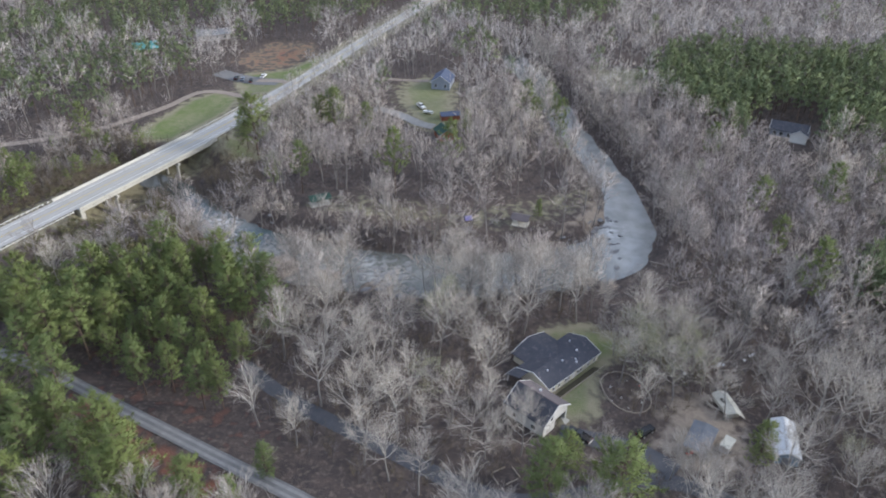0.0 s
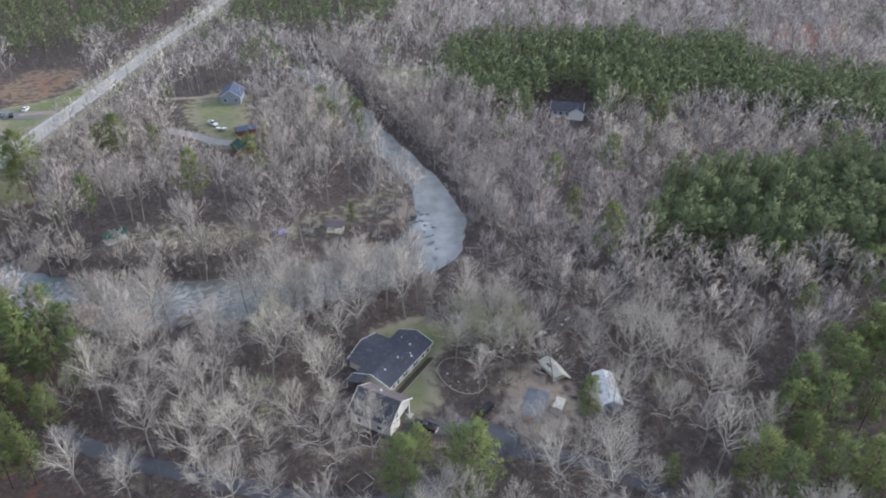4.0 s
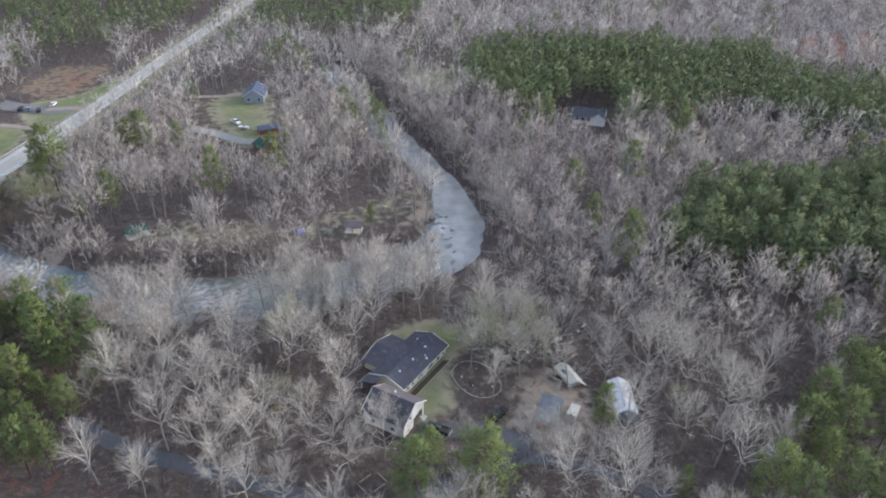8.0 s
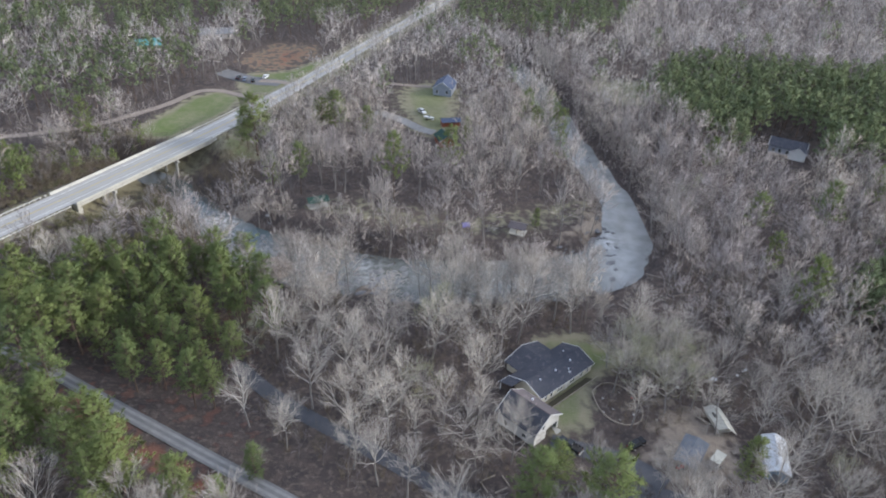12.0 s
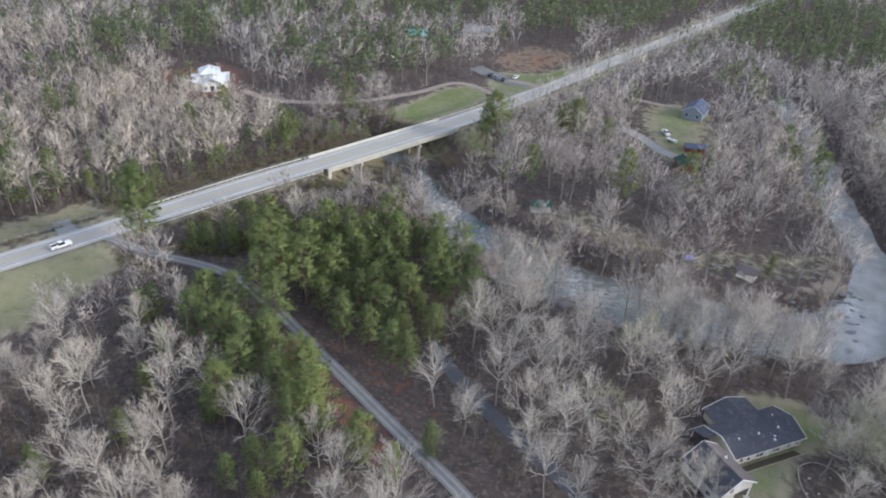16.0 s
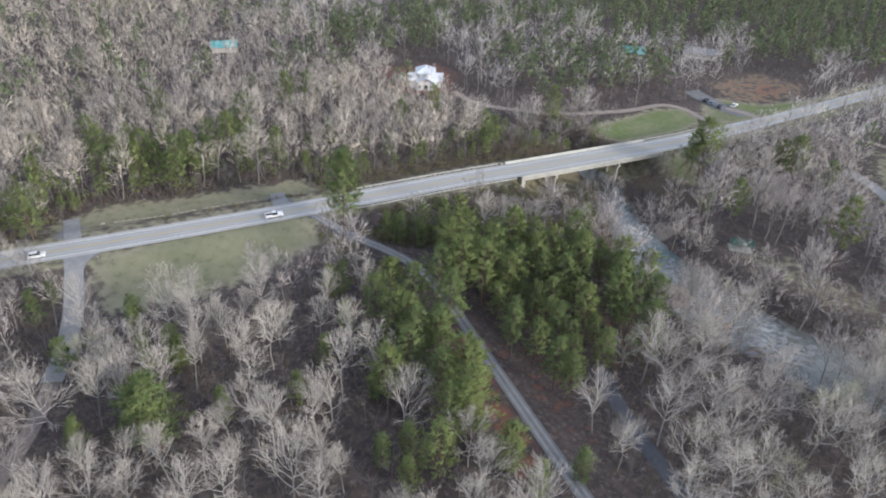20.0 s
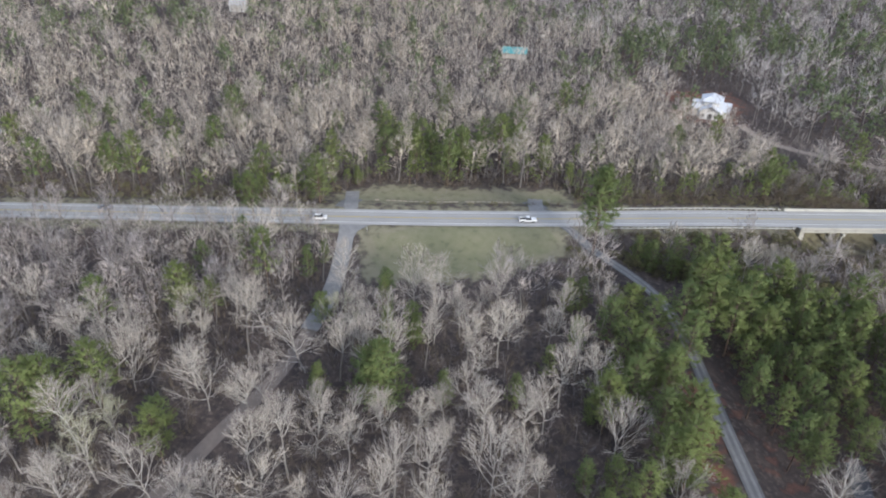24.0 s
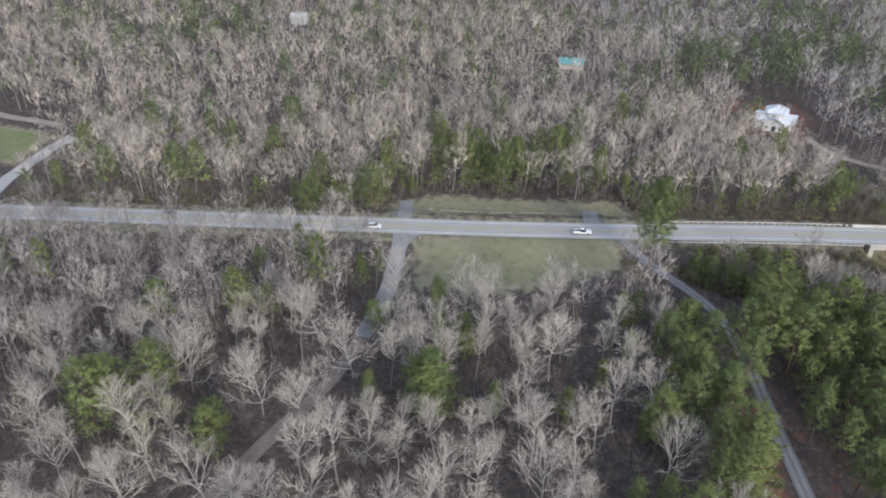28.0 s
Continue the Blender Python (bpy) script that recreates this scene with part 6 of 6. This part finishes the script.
for cx, cy, sx, sy, n in SPOTS:
    for _ in range(n):
        x, y = rr.gauss(cx, sx * 0.6), rr.gauss(cy, sy * 0.6)
        g = gy(x, y)
        if g > -3.6:
            continue
        s = rr.uniform(0.35, 1.3)
        o = new("river_rock", rock_meshes[rr.randrange(5)])
        zt = max(g, -7.55)
        o.matrix_world = pose(x, y, zt + 0.05, 0, 0, rr.uniform(0, 360)) @ Matrix.Diagonal((s * rr.uniform(0.8, 1.7), s, s * 0.8, 1))
        tagged(o, "grey boulder at the river's edge", "rock", "river rocks")
# ledges of rock in the rapids
for cx, cy, turn, ln, n, wd in ((-18, 173, 20, 14, 34, 3.0), (-14, 179, 60, 9, 16, 2.5), (24, 164, -15, 16, 34, 3.5), (46, 193, 35, 13, 30, 3.0), (-66, 189, -50, 15, 30, 3.2), (-74, 205, -55, 11, 20, 2.2), (3, 166, 10, 12, 22, 2.6), (-40, 172, 30, 12, 20, 2.6), (55, 186, 55, 9, 10, 2.5)):
    for k in range(n):
        u, w = rr.uniform(-ln, ln), rr.gauss(0, wd)
        c, si = math.cos(math.radians(turn)), math.sin(math.radians(turn))
        x, y = cx + u * c - w * si, cy + u * si + w * c
        g = gy(x, y)
        if g > -4.6:
            continue
        s = rr.uniform(0.4, 1.5)
        o = new("river_rock", rock_meshes[rr.randrange(5)])
        o.matrix_world = pose(x, y, max(g, -7.6) + 0.02, 0, 0, turn + rr.uniform(-25, 25)) @ Matrix.Diagonal((s * rr.uniform(1.2, 2.2), s, s * 0.55, 1))
        tagged(o, "flat grey rock in the river's rapids", "rock", "river rocks")
log_mat = POSTW
for x, y, t, l in ((-9, 159, 20, 9), (-6, 157, -35, 7), (-13, 161, 70, 6), (75, 168, 12, 11), (-20, 168, 40, 7), (68, 176, -25, 9)):
    o = thing("driftwood_log", x, y, max(gy(x, y), -7.4) + 0.25, t, "weathered grey fallen log by the river", "log", "fallen logs")
    part("stem", cyl(0, 0, -l / 2, l / 2, 0.26, 0.13, 8, Matrix.Rotation(math.pi / 2, 4, "Y")), log_mat, o)
    for k in range(3):
        part("branch_stub", cyl(-l * 0.1 + k * l * 0.18, 0, 0.1, 1.0 + 0.4 * k, 0.09, 0.03, 6, pose(0, 0, 0, 35 * (-1) ** k, 20, 0)), log_mat, o)


# ---------------------------------------------------------------- brush and shrubs
def brush(seed, h, n, wide):
    rg = random.Random(seed)
    t = Tris()
    for _ in range(n):
        a = Vector((rg.gauss(0, 0.25), rg.gauss(0, 0.25), -0.1))
        d = Vector((rg.gauss(0, wide), rg.gauss(0, wide), 1)).normalized()
        e = a + d * h * rg.uniform(0.4, 1.0)
        t.sliver(a, e, 0.035, rg)
        for _ in range(3):
            m = a + (e - a) * rg.uniform(0.3, 0.9)
            t.sliver(m, m + lean(d, rg.uniform(0.4, 1.0), rg, 0.1) * h * 0.3, 0.028, rg)
    empty = (np.zeros((0, 3), np.float32), np.zeros((0, 3), np.int32))
    return empty, t.arrays()


BR = [brush(81, 3.0, 12, 0.45), brush(82, 5.5, 9, 0.2), brush(83, 2.2, 14, 0.6), brush(86, 7.0, 8, 0.16)]
bsp = scatter(-330, 330, -60, 330, 4.2, seed=12)
bsp = bsp[in_sight(bsp, 72, 200)]
bsp = bsp[~open_ground(bsp, -2.0)]
woods("woodland_brush", BR, BRUSH, BRUSH, bsp, "thin brown saplings and brush on the woodland floor", "brush", 0.6, 1.5)
msp = scatter(-420, 300, -60, 420, 5.6, seed=38)
msp = msp[in_sight(msp, 200, 330, -58, 106) | in_sight(msp, 330, 420, 0, 45)]
msp = msp[~open_ground(msp, -1.0)]
woods("woods_underbrush", [brush(101, 4.5, 9, 0.4), brush(102, 6.5, 8, 0.25), brush(103, 3.5, 9, 0.5)], SAPLING, SAPLING, msp, "thin leafless underbrush on the floor of the farther woods", "brush", 0.7, 1.4)
# thick grey-brown scrub round the bridge and along the embankment
ssp = scatter(-185, -60, 120, 300, 3.0, seed=14)
sd = edge_dist(HIGHWAY, ssp[:, 0], ssp[:, 1])
srd, srw = edge_dist(RIVER, ssp[:, 0], ssp[:, 1], False, RIVER_HALF)
ssp = ssp[(sd > 8.5) & (sd < 34) & (edge_dist([(-113, 213), (-97, 246)], ssp[:, 0] - 5, ssp[:, 1] + 5) > 10) & (srd > srw - 1) & ~inside(GRASS_N, ssp[:, 0], ssp[:, 1]) & ~inside(GRASS_S, ssp[:, 0], ssp[:, 1]) & ~inside(FIELD, ssp[:, 0], ssp[:, 1]) & (edge_dist(GRAVEL_ROAD, ssp[:, 0], ssp[:, 1]) > 4)]
woods("embankment_scrub", [brush(84, 2.4, 14, 0.6), brush(85, 3.2, 12, 0.5)], BRUSH, BRUSH, ssp, "tangled brown scrub on the embankment", "scrub", 0.6, 1.4)

# a dark thicket over the narrow water above the rapids
tsp = scatter(-150, -66, 180, 300, 2.6, seed=24)
td, tw = edge_dist(RIVER, tsp[:, 0], tsp[:, 1], False, RIVER_HALF)
tsp = tsp[(td < 26) & (td > tw - 0.5) & (edge_dist(HIGHWAY, tsp[:, 0], tsp[:, 1]) > 8) & ~inside(FIELD, tsp[:, 0], tsp[:, 1]) & (np.hypot(tsp[:, 0] + 64, tsp[:, 1] - 206) > 13) & (np.hypot(tsp[:, 0] + 106, tsp[:, 1] - 211) > 9) & (np.hypot(tsp[:, 0] + 96, tsp[:, 1] - 239) > 8)]
woods("river_thicket", [brush(91, 5.0, 14, 0.4), brush(92, 6.5, 12, 0.3)], BRUSH, BRUSH, tsp, "dark tangled thicket over the narrow stream by the bridge", "thicket", 0.6, 1.2)


vsp = scatter(-70, 100, 150, 340, 2.5, seed=36)
vd, vw = edge_dist(RIVER, vsp[:, 0], vsp[:, 1], False, RIVER_HALF)
vsp = vsp[(vd > vw + 2.6) & (vd < vw + 11) & (np.sin(vsp[:, 0] * 0.4) * np.cos(vsp[:, 1] * 0.5) > np.where(vsp[:, 0] > 60, 0.35, 0.0))]
woods("bank_brush", BR, BRUSH, TWIG, vsp, "thin leafless brush along the river banks", "brush", 0.5, 1.2)


def bush(seed, r, n):
    """A rounded leafy shrub of short blades."""
    rg = random.Random(seed)
    t = Tris()
    for _ in range(n):
        d = Vector((rg.gauss(0, 1), rg.gauss(0, 1), abs(rg.gauss(0.3, 0.8)))).normalized()
        a = Vector((d.x * r, d.y * r, d.z * r * 0.85)) * rg.uniform(0.45, 1.0)
        t.sliver(a, a + lean(d, rg.uniform(0.2, 0.9), rg, 0.3) * r * 0.34, r * 0.09, rg)
    return (np.zeros((0, 3), np.float32), np.zeros((0, 3), np.int32)), t.arrays()


osp = scatter(-175, -92, 126, 224, 3.1, seed=26)
od = edge_dist(HIGHWAY, osp[:, 0], osp[:, 1])
osp = osp[(od > 9.5) & (od < 46) & (osp[:, 1] < 1.9 * osp[:, 0] + 446) & (edge_dist(GRAVEL_ROAD, osp[:, 0], osp[:, 1]) > 4) & ~inside(CLEAR_S, osp[:, 0], osp[:, 1])
          & (edge_dist(RIVER, osp[:, 0], osp[:, 1]) > 6) & (np.hypot(osp[:, 0] + 107, osp[:, 1] - 211) > 9) & (np.sin(osp[:, 0] * 0.21) * np.cos(osp[:, 1] * 0.19 + 1) > -0.45)]
woods("embankment_shrubs", [bush(93, 1.7, 130), bush(94, 1.3, 110), bush(95, 2.2, 150)], OLIVE, OLIVE, osp, "olive-green scrub on the embankment below the guardrail", "shrubs", 0.6, 1.3)

# brush and young pines where the northern woods meet the verge
esp = scatter(-330, -110, -80, 260, 3.4, seed=18)
ed = edge_dist(HIGHWAY, esp[:, 0], esp[:, 1])
esp = esp[(ed > 12) & (ed < 44) & (esp[:, 1] > 1.9 * esp[:, 0] + 436) & ~inside(GRASS_N, esp[:, 0], esp[:, 1]) & (edge_dist(SIDE_ROAD, esp[:, 0], esp[:, 1]) > 8)]
woods("verge_scrub", [brush(87, 3.0, 12, 0.5), brush(88, 4.2, 10, 0.35)], BRUSH, BRUSH, esp, "brown scrub along the edge of the northern woods", "scrub", 0.6, 1.4)
nsp = scatter(-300, -120, -60, 250, 3.2, seed=33)
nd = edge_dist(HIGHWAY, nsp[:, 0], nsp[:, 1])
nsp = nsp[(nd > 10.5) & (nd < 26) & (nsp[:, 1] > 1.9 * nsp[:, 0] + 438) & ~inside(GRASS_N, nsp[:, 0], nsp[:, 1]) & (edge_dist(SIDE_ROAD, nsp[:, 0], nsp[:, 1]) > 7) & (np.hypot(nsp[:, 0] + 205, nsp[:, 1] - 78) > 9)]
woods("verge_shrubs", [bush(96, 1.2, 80), bush(97, 0.9, 70), bush(98, 1.6, 90)], OLIVE, OLIVE, nsp, "olive and tan shrubs along the northern verge", "shrubs", 0.6, 1.3)
sap = scatter(-330, -110, -80, 260, 3.7, seed=28)
ed = edge_dist(HIGHWAY, sap[:, 0], sap[:, 1])
sap = sap[(ed > 15) & (ed < 46) & (sap[:, 1] > 1.9 * sap[:, 0] + 440) & ~inside(GRASS_N, sap[:, 0], sap[:, 1]) & (edge_dist(SIDE_ROAD, sap[:, 0], sap[:, 1]) > 10)]
woods("verge_saplings", BARE_FAR, DARKBARK, SAPLING, sap, "dense tan saplings at the edge of the northern woods", "saplings", 0.25, 0.5)
yp = esp[np.sin(esp[:, 0] * 12.9 + esp[:, 1] * 78.2) > np.where((esp[:, 0] < -186) & (esp[:, 0] > -236), 0.3, np.where(esp[:, 0] < -236, 0.985, 0.75))]
woods("young_pines", PINE_FAR, PBARK, YOUNGNEEDLE, yp, "young green pines along the verge", "pines", 0.3, 0.72)


# small clutter of the yard
def pot(x, y, r, mt, label):
    e = thing("plant_pot", x, y, gy(x, y), 0, label, "pot", "garden pots")
    part("bowl", cyl(0, 0, -0.05, r * 1.3, r * 0.75, r, 12), mt, e)
    part("soil", cyl(0, 0, r * 1.28, r * 1.34, r * 0.85, r * 0.85, 12), MUD, e)


for x, y, r, mt in ((41.2, 124, 0.28, WHITE), (43, 120.5, 0.22, WHITE), (45.5, 126, 0.25, CONCRETE), (47.5, 119, 0.3, WHITE), (44, 117.2, 0.24, CONCRETE), (48.3, 124.5, 0.26, REDPL), (40.6, 119.6, 0.2, WHITE), (52.5, 117.5, 0.3, CONCRETE)):
    pot(x, y, r, mt, "small round pot in the leaf-covered bed")
for k, (x, y, t) in enumerate(((51.3, 104.6, 20), (64.6, 101.8, 50), (67.5, 108.4, 10))):
    e = thing("pallet_stack", x, y, gy(x, y), t, "weathered wooden pallets stacked beside the carport", "pallets", "pallets")
    for j in range(5):
        part("board", box(-0.5 + 0.25 * j, 0, 0.42, 0.18, 1.0, 0.03), POSTW, e)
    for j in (-0.42, 0, 0.42):
        part("bearer", box(0, j, 0.2, 1.2, 0.1, 0.4), POSTW, e)
for x, y, n in ((58.5, 110.8, 5), (70.2, 99.5, 4)):
    e = thing("log_pile", x, y, gy(x, y), 35, "pile of cut firewood logs", "logs", "log piles")
    for j in range(n):
        for i in range(n - j):
            part("log", cyl((i + j * 0.5) * 0.34 - 0.7, 0, 0.17 + j * 0.3 - 0.7, 0.17 + j * 0.3 + 0.7, 0.17, 0.16, 8, Matrix.Rotation(math.pi / 2, 4, "X")), POSTW, e)
